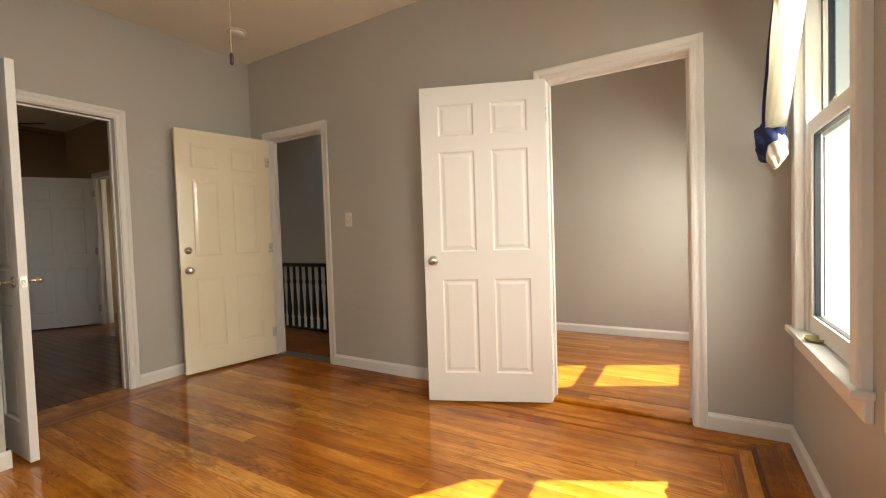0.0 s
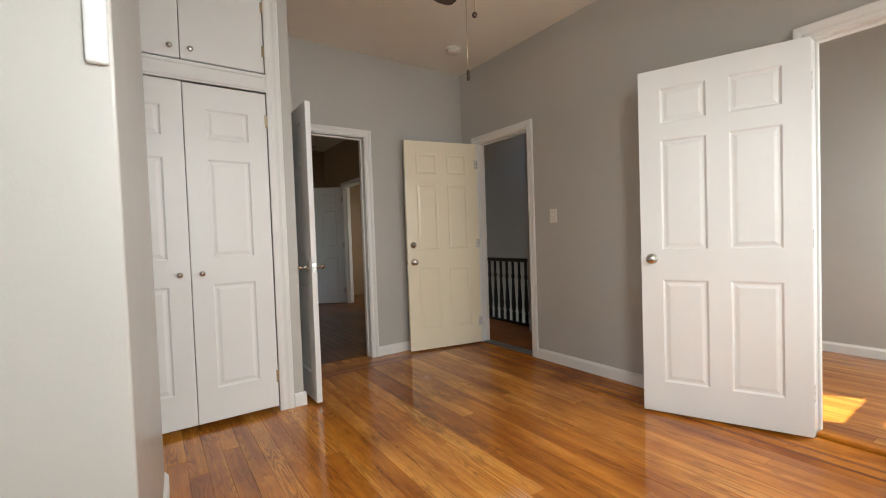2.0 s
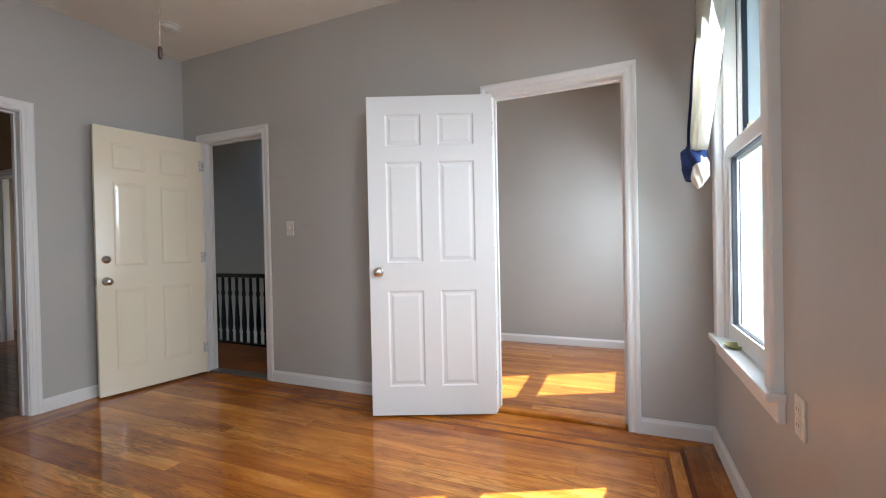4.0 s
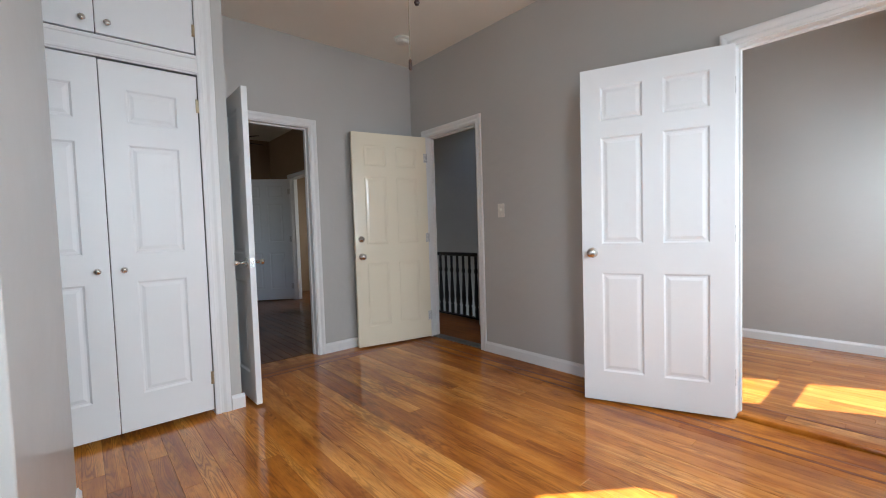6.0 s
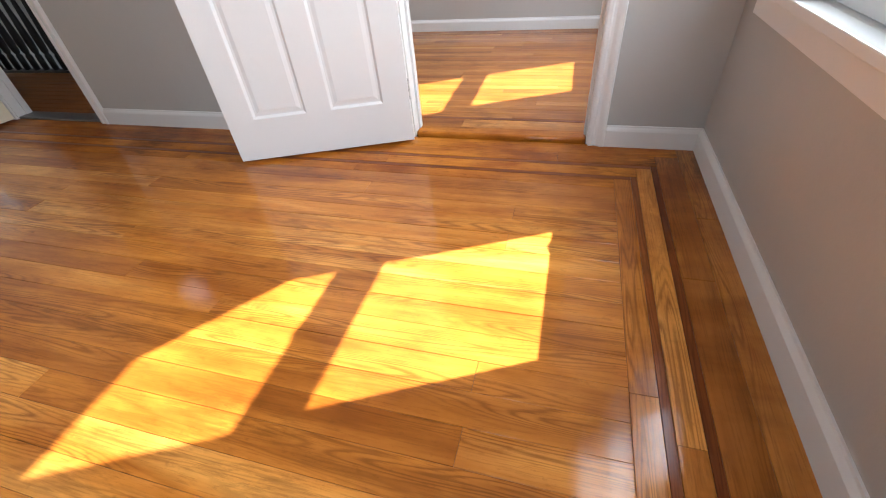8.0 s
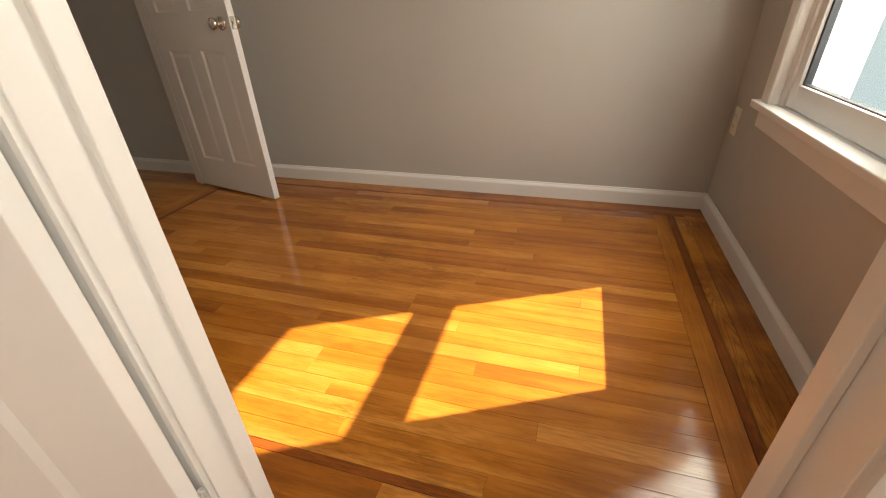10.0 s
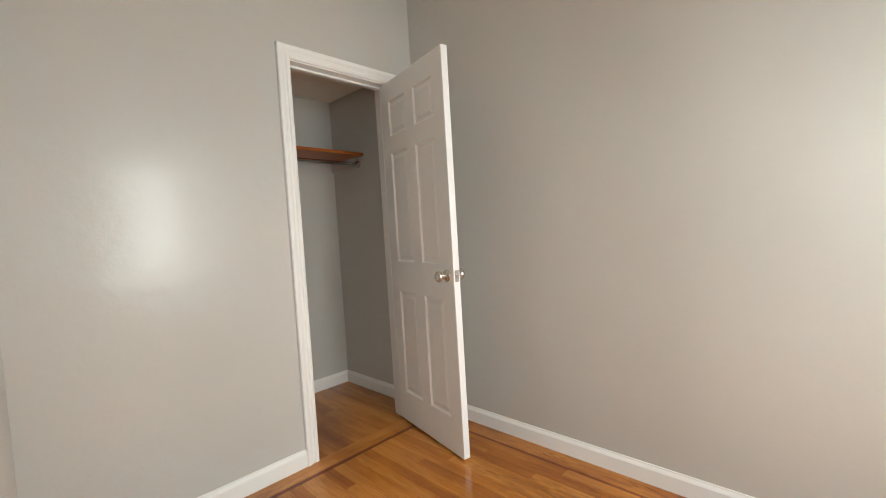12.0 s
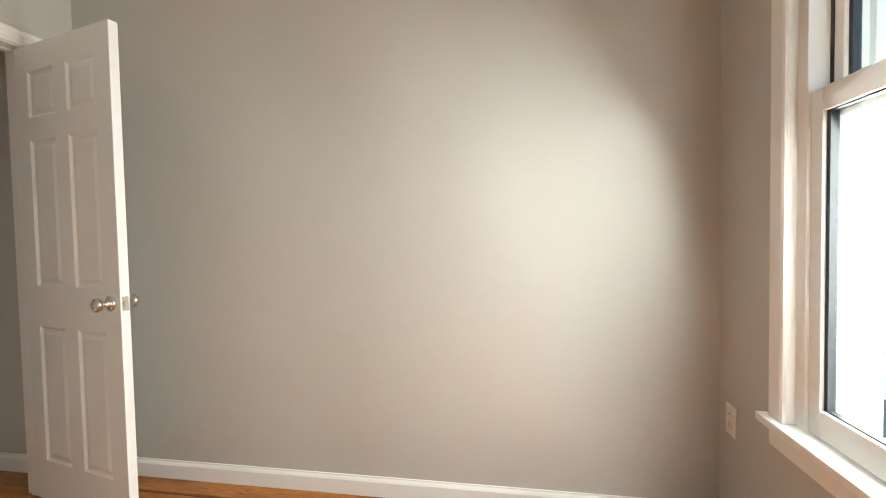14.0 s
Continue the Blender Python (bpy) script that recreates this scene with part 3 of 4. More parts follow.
door_frame("door_frame_5", pose(-7.58, 0.0, 0), 0.76, 2.045, 0.11, "white frame of the far doorway", stop=0.05)

# baseboards: each run has the wall on its right
baseboard("baseboard", [((XE, 0), (BO[1] + 0.072, 0)), ((BO[0] - 0.072, 0), (EO[1] + 0.072, 0)), ((EO[0] - 0.072, 0), (XW + 0.016, 0)),
                        ((XW, 0), (XW, DO[1] + 0.072)), ((-3.415, -1.978), (-3.415, -2.056)), ((XE, -4.8), (XE, 0.0)),
                        ((-2.795, -2.80), (-1.60, -2.847)),
                        ((XE, YN2a), (XE, YN2b)), ((XE, YN2b), (XW2, YN2b)), ((XW2, KO[0] - 0.072), (XW2, YN2a)), ((XW2, YN2b), (XW2, KO[1] + 0.072)),
                        ((XW2 + 0.0, YN2a), (BO[0] - 0.072, YN2a)), ((BO[1] + 0.072, YN2a), (XE, YN2a)),
                        ((-3.03, YC), (-3.80, YC)), ((-3.80, YC), (-3.80, 0.78))])

# ---------------------------------------------------------------- windows and what is outside
window("window_1", "white double-hung window with a deep sill board", pose(0, W1, 0, 0, 0, -90))
window("window_2", "white double-hung window with a deep sill board", pose(0, W2, 0, 0, 0, -90), 0.608)
# Third window is assumed, out of view; its blind is added to stop sun.
blind = window("unseen_window_3", "unseen white double-hung window with an added sun-blocking blind", pose(0, -2.368, 0, 0, 0, -90))
part("sun_blocking_blind", boxes((-0.32, 0.32, 0.120, 0.124, 0.63, 2.26)), CLOTH, blind, "unseen white blind added to block the sun")
# Added out of view, to bring light onto the north wall.
window("unseen_window_4", "unseen white double-hung window added behind the walker for light", pose(-0.795, -4.8, 0, 0, 0, 180))

tagged(finish("ground", boxes((-400, 400, -400, 400, -3.6, -3.5)), GROUND), "bare yard ground far below the windows", "ground", kind="structure")


# Added backdrop sheet; its emission stands in for the bright outdoors.
BACKDROP_GLOW, hz, hb = mat_base("daylight_backdrop_glow", 1.0)
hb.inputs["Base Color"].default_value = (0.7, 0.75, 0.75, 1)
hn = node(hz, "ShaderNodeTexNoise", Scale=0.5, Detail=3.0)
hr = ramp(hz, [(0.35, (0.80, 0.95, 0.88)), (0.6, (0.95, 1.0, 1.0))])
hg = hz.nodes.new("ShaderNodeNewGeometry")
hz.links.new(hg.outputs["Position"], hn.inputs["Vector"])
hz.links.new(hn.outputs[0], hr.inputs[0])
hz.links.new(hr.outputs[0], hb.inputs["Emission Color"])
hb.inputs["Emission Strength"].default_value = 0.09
tagged(finish("backdrop", boxes((9.0, 9.1, -30, 30, -3.5, 9.0)), BACKDROP_GLOW), "plain pale backdrop glowing as the daylight outside the windows", "backdrop", kind="structure")

def neighbour():
    e = thing("neighbour_house", pose(7.5, -6.0, -3.5), "pale two-storey house with white clapboard siding", "house")
    part("wall", boxes((0, 6, 0, 11, 0, 4.6)), SIDING, e)
    bm = bmesh.new()
    for i in range(36):
        box(bm, -0.02, 0.0, 0, 11, 0.125 * i + 0.004, 0.125 * i + 0.118)
    tagged(part("siding", bm, SIDING, e), kind="stuff")
    r = bmesh.new()
    v = [r.verts.new(c) for c in ((-0.4, -0.3, 4.6), (6.4, -0.3, 4.6), (6.4, 11.3, 4.6), (-0.4, 11.3, 4.6), (3, -0.3, 6.0), (3, 11.3, 6.0))]
    for f in ((0, 1, 4), (2, 3, 5), (0, 4, 5, 3), (1, 2, 5, 4), (0, 3, 2, 1)):
        r.faces.new([v[i] for i in f])
    part("roof", r, GASKET, e)
    for y in (2.2, 5.2, 8.2):
        w = part("window", boxes((-0.05, 0.0, y, y + 0.95, 2.6, 4.1), bevel=0.01), TRIM, e)
        part("pane", boxes((-0.056, -0.05, y + 0.08, y + 0.87, 2.68, 4.02)), GASKET, w)


def tree(x, y, h, seed):
    rnd = random.Random(seed)
    e = thing("tree", pose(x, y, -3.5), "leafy green yard tree with a slender trunk", "tree")
    bm = lathe([(0.16, 0), (0.12, h * 0.3), (0.09, h * 0.6), (0.03, h * 0.95)], seg=8)
    for k in range(7):
        a, z = rnd.uniform(0, 6.28), h * rnd.uniform(0.4, 0.8)
        lathe([(0.045, 0), (0.012, h * 0.28)], pose(0, 0, z, 0, rnd.uniform(40, 65), math.degrees(a)), 6, bm)
    part("trunk", bm, BARK, e)
    c = bmesh.new()
    for _ in range(2200):
        d = Vector((rnd.gauss(0, 1), rnd.gauss(0, 1), rnd.gauss(0, 1))).normalized() * (rnd.random() ** 0.4)
        p = Vector((d.x * h * 0.3, d.y * h * 0.3, h * 0.72 + d.z * h * 0.3))
        if noise.noise(p * 0.9) < -0.12:
            continue
        s = rnd.uniform(0.07, 0.14)
        q = Euler((rnd.uniform(-1, 1), rnd.uniform(-1, 1), rnd.uniform(0, 6.28))).to_matrix()
        vs = [c.verts.new(p + q @ Vector(k) * s) for k in ((-1, 0, 0), (0, -0.45, 0.1), (1, 0, 0), (0, 0.45, 0.1))]
        c.faces.new(vs)
    part("crown", c, LEAFM, e)


tree(5.2, 3.6, 4.6, 3)

# ---------------------------------------------------------------- doors
def hung(x, y, ang, z=0.015):
    return pose(x, y, z, 0, 0, ang)


six_panel_door("door_1", hung(-1.205, -0.045, 180 + math.degrees(math.atan2(0.302, 0.733))), 0.793, "white six-panel door standing half open", hinge_side=-1)
entry = six_panel_door("door_2", hung(-3.885, -0.03, 180 + math.degrees(math.atan2(0.757, 0.153))), 0.772, "glossy cream metal entry door standing wide open", mat=CREAM, depth=0.006, rise=0.004, hinge_side=1, knob_z=0.86)
part("deadbolt", lathe([(0.0005, 0), (0.030, 0), (0.031, 0.006), (0.024, 0.014), (0.014, 0.017), (0.013, 0.022), (0.0005, 0.023)], pose(0.772 - 0.06, 0.018, 1.025, -90), 24), CHROME, entry, "round nickel deadbolt cylinder", True)
six_panel_door("door_3", hung(-4.12, -1.918, 0.6), 0.785, "white six-panel door opened flat beside the closet", prof=SLIM, hinge_side=1)
six_panel_door("door_4", hung(-2.945, 1.755, -12.0), 0.655, "white six-panel closet door standing open", h=2.008, hinge_side=1, knob_z=0.908)
six_panel_door("door_5", hung(-7.60, -0.01, 180 + 57.0), 0.84, "white six-panel door standing open in the dim far room", hinge_side=1)

# ---------------------------------------------------------------- built-in closet
wall("wall_closet_front", "x", -3.53, -3.415, -4.8, -1.994, -0.05, H, [(-3.085, -2.150, -0.05, 2.08), (-3.085, -2.150, 2.195, 2.74)], [WALL], "grey wall with a built-in closet")
wall("wall_closet_return", "y", -2.05, -1.994, XW, -3.53, -0.05, H, [], [WALL], "grey closet side wall")


def built_in():
    e = thing("built_in_closet", pose(-3.415, -3.085, 0, 0, 0, 90), "tall white built-in closet with paired doors and upper cupboards", "closet")
    w = 0.935
    c = casing_mesh(0.0, w, 2.74, -1, prof=[(u * 1.35, v) for u, v in CASING])
    part("casing", c, TRIM, e)
    part("frame", boxes((0, w, -0.012, 0.06, 2.08, 2.195), bevel=0.003), TRIM, e)
    part("rail_moulding", boxes((0.0, w, -0.022, -0.012, 2.088, 2.108), (0.0, w, -0.018, -0.012, 2.170, 2.185), bevel=0.004), TRIM, e)
    # Near-black sheet behind the doors, giving their seams the closet's inner shade.
    part("dark_backing", boxes((0, w, 0.35, 0.37, 0, 2.74)), GAP, e)
    for k, (x0, x1) in enumerate(((0.006, w / 2 - 0.002), (w / 2 + 0.002, w - 0.006))):
        dw = x1 - x0
        tmp = thing("door", pose(x0, 0.012, 0.035), "", "")
        tmp.parent = e
        bm_cells = [(0.11, dw - 0.11, 0.20, 0.835), (0.11, dw - 0.11, 0.995, 1.59), (0.11, dw - 0.11, 1.712, 1.892)]
        panel_leaf(tmp, dw, 2.035 - (0.0 if k else -0.004), 0.03, bm_cells, WHITE, depth=0.007, rise=0.005)
        kx = dw - 0.055 if k == 0 else 0.055
        part("knob", lathe([(0.0005, 0), (0.009, 0), (0.008, 0.012), (0.014, 0.018), (0.017, 0.026), (0.012, 0.032), (0.0005, 0.034)], pose(kx, -0.015, 0.905, 90), 18), CHROME, tmp, "small nickel knob", True)
        hx = -0.002 if k == 0 else dw + 0.002
        for hz in (0.2, 1.86):
            part("hinge", boxes((hx - 0.012, hx + 0.008, -0.020, -0.014, hz - 0.04, hz + 0.04), bevel=0.002), BRASS, tmp)
        up = part("cupboard_door", boxes((x0, x1, -0.004, 0.014, 2.205, 2.73), bevel=0.003), WHITE, e)
        kx = x1 - 0.05 if k == 0 else x0 + 0.05
        part("knob", lathe([(0.0005, 0), (0.009, 0), (0.008, 0.012), (0.014, 0.018), (0.017, 0.026), (0.012, 0.032), (0.0005, 0.034)], pose(kx, -0.004, 2.262, 90), 18), CHROME, up, "small nickel knob", True)
        hx = x0 if k == 0 else x1
        for hz in (2.34, 2.62):
            part("hinge", boxes((hx - 0.010, hx + 0.010, -0.010, -0.003, hz - 0.035, hz + 0.035), bevel=0.002), BRASS, up)


built_in()

# ---------------------------------------------------------------- fan and smoke alarm
def ceiling_fan(name, m, label, ang, full=True):
    e = thing(name, m, label, "ceiling fan")
    part("canopy", lathe([(0.07, 0), (0.068, -0.02), (0.03, -0.06), (0.015, -0.065)], seg=24), FANW, e, "", True)
    part("downrod", lathe([(0.012, -0.06), (0.012, -0.30)], seg=12), FANW, e, "", True)
    part("motor", lathe([(0.02, -0.28), (0.07, -0.30), (0.11, -0.33), (0.115, -0.40), (0.09, -0.44), (0.05, -0.455), (0.045, -0.50), (0.02, -0.52)], seg=28), FANW, e, "", True)
    for k in range(5):
        a = ang + 72 * k
        bm = bmesh.new()
        prof = [(0.15, 0.045), (0.24, 0.056), (0.36, 0.064), (0.45, 0.064), (0.492, 0.050), (0.508, 0.025)]
        top = []
        for z in (0.003, -0.003):
            L = [bm.verts.new((x, w, z + w * 0.2)) for x, w in prof] + [bm.verts.new((x, -w, z - w * 0.2)) for x, w in prof[::-1]]
            top.append(L)
        n = len(top[0])
        bm.faces.new(top[0])
        bm.faces.new(top[1][::-1])
        for i in range(n):
            bm.faces.new((top[0][i], top[0][(i + 1) % n], top[1][(i + 1) % n], top[1][i]))
        bmesh.ops.transform(bm, matrix=pose(0, 0, -0.445, 0, 0, a), verts=bm.verts)
        b = part("blade", bm, FANW, e, "dark walnut fan blade")
        part("bracket", finish_arm(a), GASKET, b)
    if full:
        for dx, dy, L, s in ((0.012, 0.016, 0.37, 0.011), (0.0, -0.02, 0.625, 0.0)):
            bm = lathe([(0.0016, -0.50), (0.0016, -0.50 - L + 0.10)], pose(dx, dy, 0), 6)
            c = part("pull_chain", bm, BRASS, e)
            zb = -0.50 - L + 0.10
            if s:
                part("pull_ball", lathe([(0.0005, 0.013), (0.008, 0.010), (0.0125, 0.0), (0.008, -0.010), (0.0005, -0.013)], pose(dx, dy, zb), 12), FANW, c, "", True)
            else:
                part("pull_bob", lathe([(0.003, 0.02), (0.007, 0.012), (0.008, -0.02), (0.004, -0.028)], pose(dx, dy, zb), 12), FANW, c, "", True)


def finish_arm(a):
    bm = boxes((0.08, 0.20, -0.015, 0.015, -0.008, -0.003), (0.17, 0.23, -0.035, 0.035, -0.008, -0.004))
    bmesh.ops.transform(bm, matrix=pose(0, 0, -0.445, 0, 0, a), verts=bm.verts)
    return bm


ceiling_fan("ceiling_fan", pose(-1.945, -1.63, H), "dark wooden five-blade ceiling fan with pull chains", 14)
ceiling_fan("ceiling_fan", pose(-6.6, -1.2, H), "dark five-blade ceiling fan in the far room", 30, False)

sm = thing("smoke_alarm", pose(-3.63, -0.455, H), "round ivory plastic smoke alarm on the ceiling", "smoke alarm")
part("base", lathe([(0.072, 0), (0.072, -0.012), (0.066, -0.014)], seg=32), PLASTIC, sm, "", True)
part("cover", lathe([(0.060, -0.013), (0.060, -0.030), (0.050, -0.042), (0.03, -0.046), (0.0005, -0.047)], seg=32), PLASTIC, sm, "", True)

# ---------------------------------------------------------------- plates
def wall_plate(name, m, label, toggle):
    e = thing(name, m, label, "switch" if toggle else "outlet")
    part("plate", boxes((-0.036, 0.036, -0.006, 0, -0.058, 0.058), bevel=0.003), PLASTIC, e)
    if toggle:
        part("toggle", boxes((-0.006, 0.006, -0.016, -0.005, -0.004, 0.016), bevel=0.002), PLASTIC, e)
    else:
        for z in (-0.022, 0.022):
            s = part("socket", lathe([(0.017, 0), (0.017, 0.0025), (0.015, 0.004)], pose(0, -0.005, z, 90), 18), PLASTIC, e)
            part("slot", boxes((-0.008, -0.006, -0.0095, -0.0088, z - 0.004, z + 0.005), (0.006, 0.008, -0.0095, -0.0088, z - 0.004, z + 0.005)), GASKET, s)


wall_plate("light_switch", pose(-2.908, 0, 1.255), "ivory light switch plate on the grey wall", True)
wall_plate("wall_outlet", pose(0, 1.88, 0.468, 0, 0, -90), "white outlet plate on the grey wall below the window", False)
wall_plate("wall_outlet", pose(0, -1.19, 0.60, 0, 0, -90), "white outlet plate on the grey wall beside the window", False)

# ---------------------------------------------------------------- curtain
def curtain():
    e = thing("curtain", pose(-0.06, W1, 0), "cream curtain with a navy edge, pulled aside and knotted", "curtain")
    def sheet(f0, f1, name, mat, label, nu=26, nv=34):
        bm = bmesh.new()
        g = []
        for j in range(nv + 1):
            v = j / nv
            z = 2.42 - v * 0.90
            y_in = -0.41 + 0.64 * v
            y_out = 0.43 - 0.06 * v
            row = []
            for i in range(nu + 1):
                u = f0 + (f1 - f0) * i / nu
                y = y_in + (y_out - y_in) * u
                amp = 0.018 + 0.012 * v
                x = -amp * (1 + math.sin(u * 40 + 2 * v)) - 0.02 * v - 0.012 * math.sin(u * 17 + 5 * v)
                row.append(bm.verts.new((x, y, z)))
            g.append(row)
        for a, b in zip(g, g[1:]):
            for i in range(nu):
                bm.faces.new((a[i], a[i + 1], b[i + 1], b[i]))
        bmesh.ops.solidify(bm, geom=bm.faces[:], thickness=0.003)
        part(name, bm, mat, e, label, True)
    sheet(0.0, 0.80, "curtain_panel", CLOTH, "cream cloth panel")
    sheet(0.80, 1.0, "curtain_edge", NAVY, "navy blue cloth edge", nu=10)
    def lump(name, mat, c, s, seed, label):
        bm = bmesh.new()
        bmesh.ops.create_icosphere(bm, subdivisions=4, radius=1.0)
        for v in bm.verts:
            p = v.co.copy()
            d = 1 + 0.22 * noise.noise(p * 1.7 + Vector((seed, 0, 0))) + 0.10 * math.sin(6 * math.atan2(p.y, p.x) + 5 * p.z)
            v.co = Vector((c[0] + p.x * s[0] * d, c[1] + p.y * s[1] * d, c[2] + p.z * s[2] * d))
        part(name, bm, mat, e, label, True)
    lump("knot", NAVY, (-0.06, 0.365, 1.50), (0.06, 0.09, 0.065), 3.1, "navy blue cloth knot")
    lump("knot_tail", CLOTH, (-0.04, 0.315, 1.430), (0.035, 0.045, 0.075), 8.4, "cream cloth tail of the knot")
    lump("knot_tail", NAVY, (-0.065, 0.385, 1.450), (0.04, 0.055, 0.06), 5.4, "navy blue cloth tail of the knot")
    part("rod", lathe([(0.008, -0.44), (0.008, 0.52)], pose(-0.012, 0, 2.43, 90), 12), TRIM, e)
    for y in (0.45, -0.40):
        part("rod_bracket", boxes((-0.02, 0.06, y, y + 0.02, 2.42, 2.44), bevel=0.003), TRIM, e)


curtain()
dish = thing("small_dish", pose(-0.005, W1 + 0.13, 0.625), "small olive dish lying on the white window sill", "dish")
part("bowl", lathe([(0.02, 0.0), (0.035, 0.004), (0.045, 0.018), (0.042, 0.018), (0.03, 0.007), (0.0005, 0.006)], seg=24), OLIVE, dish, "", True)

# ---------------------------------------------------------------- small closet
sh = thing("closet_shelf", pose(-3.80, 0.78, 1.705), "orange-brown varnished wooden closet shelf", "shelf")
part("board", boxes((0.0, 0.40, 0.0, YC - 0.782, 0.0, 0.02), bevel=0.003), SHELF, sh)
part("cleat", boxes((0.0, 0.30, YC - 0.80, YC - 0.782, -0.07, 0.0), bevel=0.002), WALL, sh)
rd = thing("closet_rod", pose(-3.47, 0.78, 1.655), "chrome hanging rod under the closet shelf", "rod")
part("rod", lathe([(0.012, 0.0), (0.012, YC - 0.79)], pose(0, 0, 0, -90), 14), CHROME, rd, "", True)
part("rod_cup", lathe([(0.026, 0.0), (0.026, 0.01), (0.016, 0.02)], pose(0, YC - 0.782, 0, 90), 16), CHROME, rd, "", True)

# ---------------------------------------------------------------- stair hall
def railing():
    e = thing("stair_railing", pose(-6.5, 0.9, 0), "black wooden stair railing with turned balusters", "railing")
    part("handrail", boxes((0, 2.62, -0.03, 0.03, 0.77, 0.815), bevel=0.008), BLACK, e)
    part("shoe_rail", boxes((0, 2.62, -0.03, 0.03, 0.0, 0.02), bevel=0.004), BLACK, e)
    prof = [(0.024, 0.02), (0.024, 0.13), (0.016, 0.145), (0.026, 0.165), (0.030, 0.24), (0.022, 0.40), (0.015, 0.55), (0.023, 0.57), (0.023, 0.60), (0.016, 0.62), (0.018, 0.77)]
    first = None
    for i in range(24):
        if first is None:
            first = part("baluster", lathe(prof, pose(0.06 + 0.11 * i, 0, 0), 10), BLACK, e, "", True)
        else:
            o = new("baluster", first.data)
            o.parent = e
            o.location.x = 0.11 * i


railing()
tagged(finish("threshold_strip", boxes((EO[0], EO[1], 0.0, 0.10, 0.0, 0.012), bevel=0.004), ALU), "worn grey metal threshold strip", "threshold", kind="structure")

# ---------------------------------------------------------------- floors, boards last
def slab(name, rows, label):
    return tagged(finish(name, boxes(*rows), GAP), label, "floor", kind="structure")


floor_1 = slab("floor_1", [(-4.26, 0.0, -4.8, 0.0, -0.1, -0.010)], "glossy orange oak strip floor with dark inlaid border lines")
floor_2 = slab("floor_2", [(XW2 - 0.0, 0.0, 0.0, YN2b, -0.1, -0.006), (-3.80, XW2, 0.78, YN2b, -0.1, -0.006)], "clean orange oak strip floor with a dark inlaid line")
floor_3 = slab("floor_3", [(-6.6, -3.13, 0.0, 0.98, -0.1, -0.010)], "dark reddish wooden hall floor")
floor_4 = slab("floor_4", [(-8.5, -4.26, -3.4, 0.0, -0.1, -0.010), (-8.5, -6.7, 0.0, 1.4, -0.1, -0.010)], "dim brown wooden floor of the far room")

plank_cache = {}
prnd = random.Random(11)


def plank_mesh(L, W, mat):
    k = (round(L, 2), round(W, 3), mat.name)
    if k not in plank_cache:
        g = 0.0003 if mat is OAK2 else 0.0004
        a, b, c = L / 2 - g, W / 2 - g, 0.0007 if mat is not OAK2 else 0.0005
        vs = [(sx * a, sy * b, -0.012) for sx, sy in ((-1, -1), (1, -1), (1, 1), (-1, 1))]
        vs += [(sx * a, sy * b, -c) for sx, sy in ((-1, -1), (1, -1), (1, 1), (-1, 1))]
        vs += [(sx * (a - c), sy * (b - c), 0) for sx, sy in ((-1, -1), (1, -1), (1, 1), (-1, 1))]
        fs = [(8, 9, 10, 11)] + [(i, (i + 1) % 4, (i + 1) % 4 + 4, i + 4) for i in range(4)] + [(i + 4, (i + 1) % 4 + 4, (i + 1) % 4 + 8, i + 8) for i in range(4)]
        me = bpy.data.meshes.new("plank")
        me.from_pydata(vs, [], fs)
        me.materials.append(mat)
        plank_cache[k] = me
    return plank_cache[k]


def plank(parent, x0, x1, y0, y1, mat, z=0.0, name="plank"):
    along_x = (x1 - x0) >= (y1 - y0)
    L, W = (x1 - x0, y1 - y0) if along_x else (y1 - y0, x1 - x0)
    o = new(name, plank_mesh(L, W, mat))
    o.parent = parent
    o.matrix_basis = pose((x0 + x1) / 2, (y0 + y1) / 2, z + prnd.uniform(-0.0004, 0.0004), prnd.uniform(-0.12, 0.12) if along_x else 0, 0, 0 if along_x else 90)
    return o


def field(parent, x0, x1, y0, y1, w, mat, lo, hi, z=0.0):
    n = max(1, round((y1 - y0) / w))
    w = (y1 - y0) / n
    for i in range(n):
        x = x0
        first = True
        while x < x1 - 0.01:
            L = prnd.uniform(lo, hi) * (prnd.uniform(0.3, 1) if first else 1)
            first = False
            L = round(L, 1)
            if x1 - x - L < 0.3:
                L = x1 - x
            plank(parent, x, min(x1, x + L), y0 + i * w, y0 + (i + 1) * w, mat, z)
            x += L


def run_y(parent, x0, x1, y0, y1, mat, lo=0.8, hi=1.8, name="plank", z=0.0):
    y = y0
    while y < y1 - 0.01:
        L = round(prnd.uniform(lo, hi), 1)
        if y1 - y - L < 0.35:
            L = y1 - y
        plank(parent, x0, x1, y, y + L, mat, z, name)
        y += L


def run_x(parent, x0, x1, y0, y1, mat, lo=0.8, hi=1.8, name="plank", z=0.0):
    x = x0
    while x < x1 - 0.01:
        L = round(prnd.uniform(lo, hi), 1)
        if x1 - x - L < 0.35:
            L = x1 - x
        plank(parent, x, x + L, y0, y1, mat, z, name)
        x += L


# main room: border lines along the north and east walls, then the field
EAST = (0.0, -0.082, -0.168, -0.190, -0.246, -0.268, -0.329)
NORTH = (0.0, -0.085, -0.166, -0.190, -0.256, -0.280, -0.341)
WEST = (XW, XW, XW, XW + 0.175, XW + 0.198, XW + 0.252, XW + 0.275)
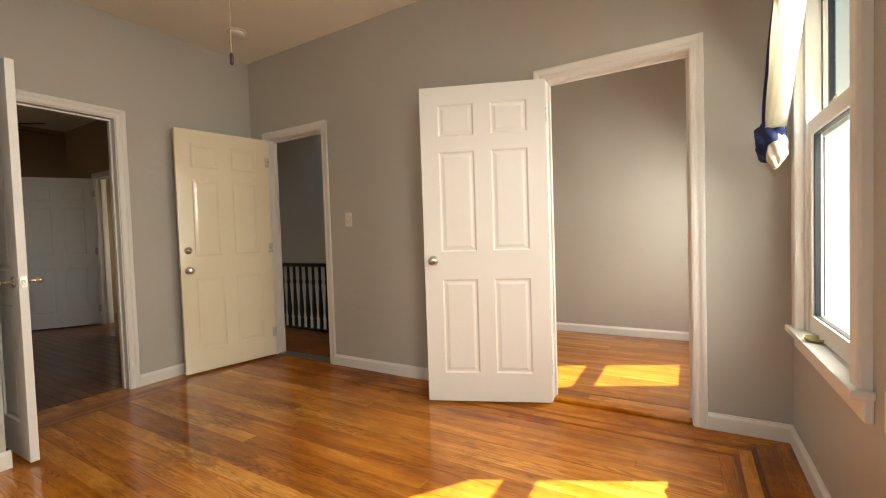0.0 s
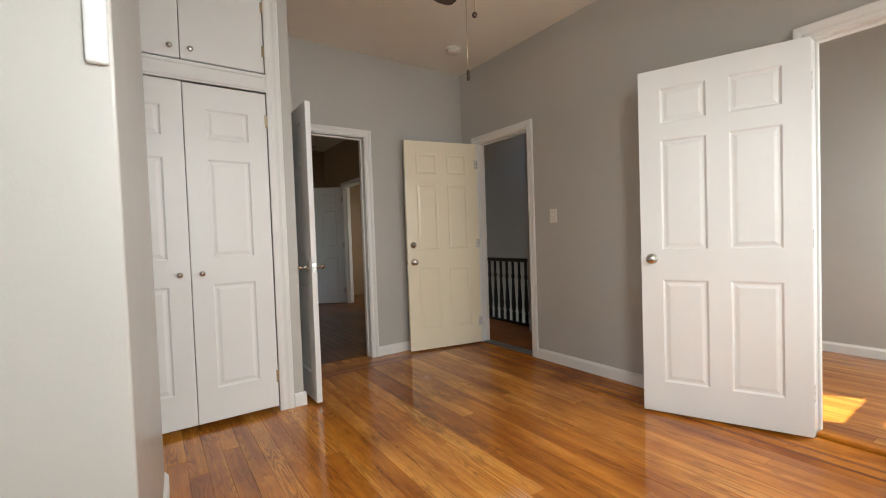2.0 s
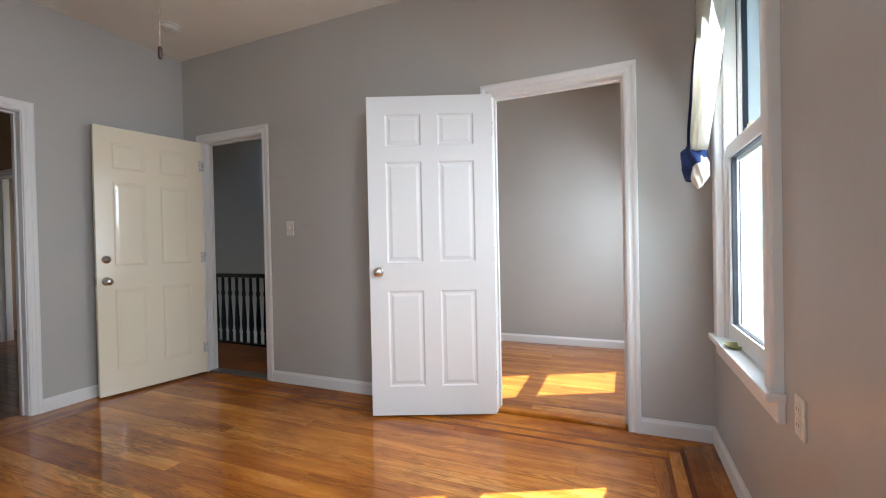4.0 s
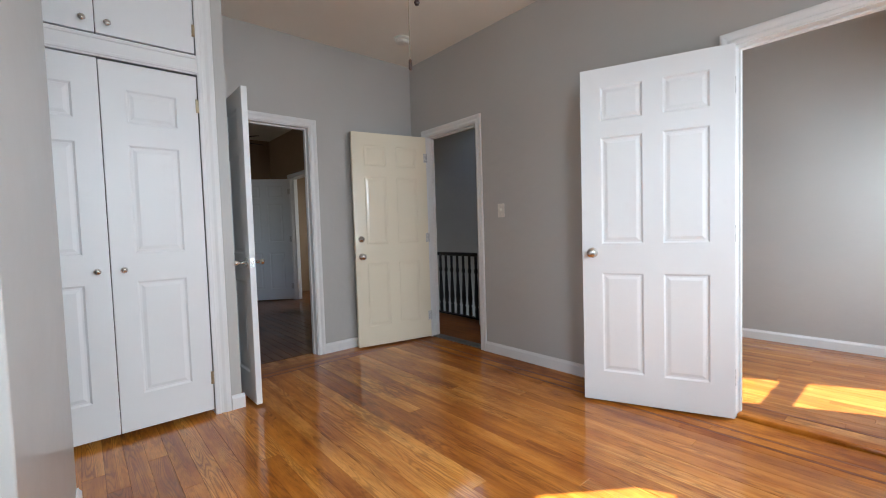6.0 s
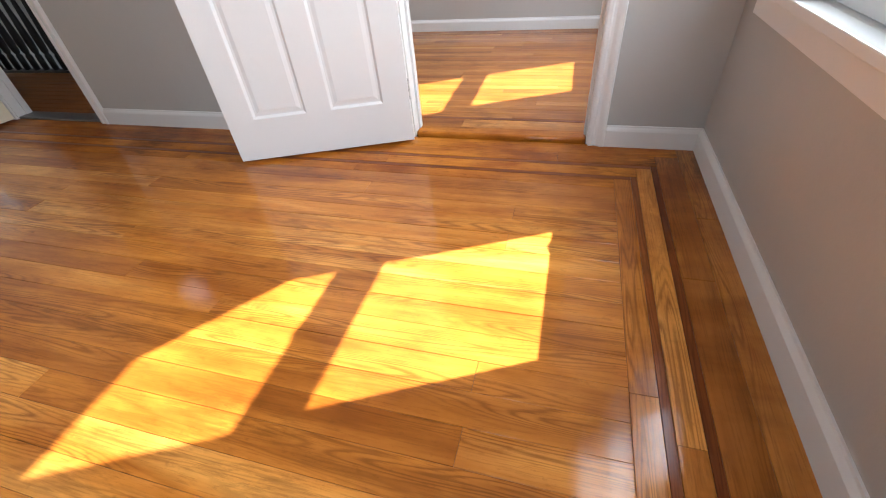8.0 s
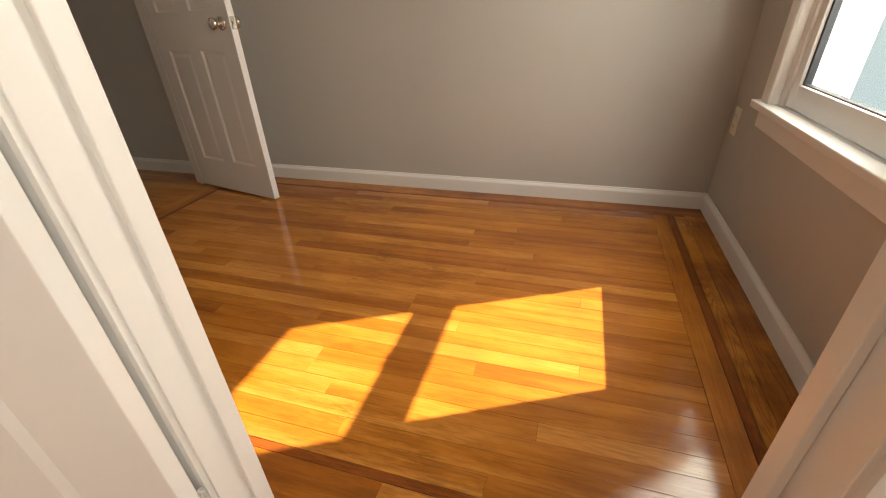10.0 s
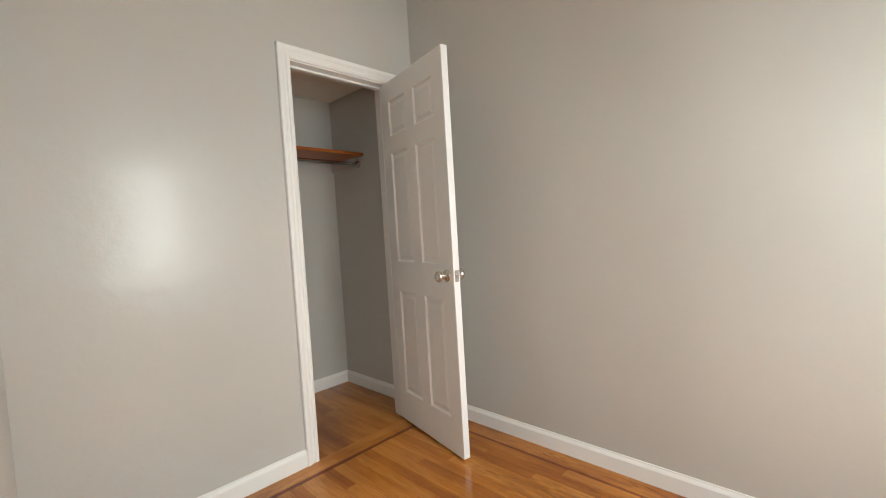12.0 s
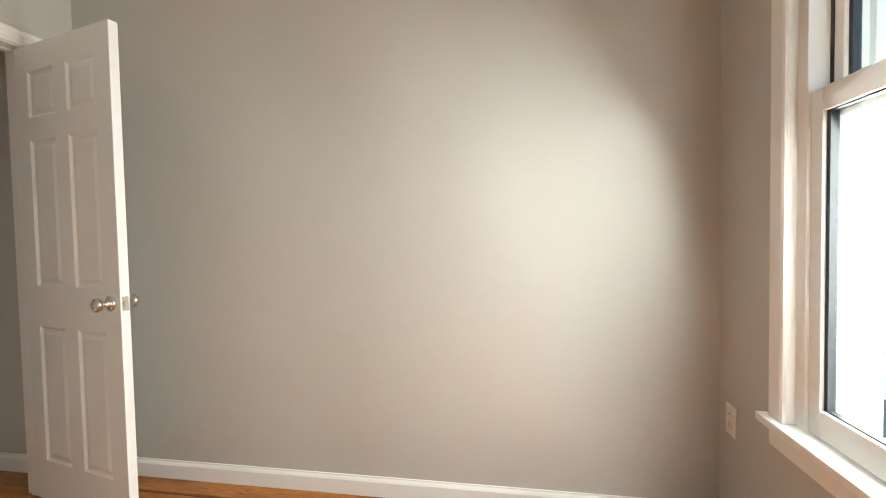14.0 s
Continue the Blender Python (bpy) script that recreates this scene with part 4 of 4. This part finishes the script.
for k in range(6):
    dark_line = k in (2, 4)
    run_y(floor_1, EAST[k + 1], EAST[k], -4.8, NORTH[k], INLAY if dark_line else OAKD if k < 2 else OAK, name="inlay" if dark_line else "plank")
    run_x(floor_1, WEST[k], EAST[k + 1], NORTH[k + 1], NORTH[k], INLAY if dark_line else OAKW, name="inlay" if dark_line else "plank")
for k in range(2, 6):
    dark_line = k in (3, 5)
    run_y(floor_1, WEST[k], WEST[k + 1], -1.95, NORTH[k + 1], INLAY if dark_line else OAK, name="inlay" if dark_line else "plank")
field(floor_1, XW - 0.11, XW, -4.8, -0.341, 0.083, OAK, 0.1, 0.2)
field(floor_1, WEST[6], -0.329, -1.95, -0.341, 0.083, OAK, 1.6, 3.4)
field(floor_1, XW, -0.329, -4.8, -1.95, 0.083, OAK, 1.6, 3.4)

# small room: threshold boards in the doorway, border lines, then the field
Z2 = 0.004
tagged(finish("threshold_board", boxes((BO[0] + 0.001, BO[1] - 0.001, 0.008, 0.088, -0.02, 0.022), bevel=0.010), OAKW), "worn raised oak threshold board with a rounded edge", "threshold", kind="structure")
run_x(floor_2, XW2, -0.105, 0.089, 0.212, OAK2, z=Z2)
run_x(floor_2, XW2 + 0.13, -0.105, 0.212, 0.236, INLAY, name="inlay", z=Z2)
run_x(floor_2, XW2 + 0.13, -0.105, YN2b - 0.124, YN2b - 0.111, INLAY, name="inlay", z=Z2)
run_x(floor_2, XW2, -0.0, YN2b - 0.110, YN2b, OAKD, z=Z2)
run_y(floor_2, -0.104, 0.0, 0.089, YN2b - 0.111, OAKD, z=Z2)
run_y(floor_2, -0.185, -0.155, 0.237, YN2b - 0.125, INLAY, name="inlay", z=Z2)
run_y(floor_2, -0.154, -0.105, 0.237, YN2b - 0.125, OAKD, z=Z2)
run_y(floor_2, -0.255, -0.186, 0.237, YN2b - 0.125, OAK2, z=Z2)
run_y(floor_2, XW2, XW2 + 0.105, 0.213, YN2b - 0.125, OAK2, z=Z2)
run_y(floor_2, XW2 + 0.106, XW2 + 0.13, 0.237, YN2b - 0.125, INLAY, name="inlay", z=Z2)
field(floor_2, XW2 + 0.131, -0.256, 0.237, YN2b - 0.125, 0.057, OAK2, 0.5, 1.5, Z2)
field(floor_2, -3.80, XW2 - 0.001, 0.78, YN2b, 0.083, OAK2, 0.5, 1.0, Z2)


def joined_boards(name, x0, x1, y0, y1, w, parent, mat):
    vs, fs = [], []
    y = y0
    while y < y1 - 0.01:
        x = x0
        while x < x1 - 0.01:
            L = min(prnd.uniform(0.8, 2.0), x1 - x)
            b = len(vs)
            for z, g in ((-0.009, 0.0006), (-0.0015, 0.0006), (0.0, 0.002)):
                vs += [(x + g, y + g, z), (x + L - g, y + g, z), (x + L - g, y + w - g, z), (x + g, y + w - g, z)]
            fs += [(b + 8, b + 9, b + 10, b + 11)]
            for s in (0, 4):
                fs += [(b + s + i, b + s + (i + 1) % 4, b + s + 4 + (i + 1) % 4, b + s + 4 + i) for i in range(4)]
            x += L
        y += w
    me = bpy.data.meshes.new(name)
    me.from_pydata(vs, [], fs)
    me.materials.append(mat)
    o = new(name, me)
    o.parent = parent
    tagged(o, kind="stuff")


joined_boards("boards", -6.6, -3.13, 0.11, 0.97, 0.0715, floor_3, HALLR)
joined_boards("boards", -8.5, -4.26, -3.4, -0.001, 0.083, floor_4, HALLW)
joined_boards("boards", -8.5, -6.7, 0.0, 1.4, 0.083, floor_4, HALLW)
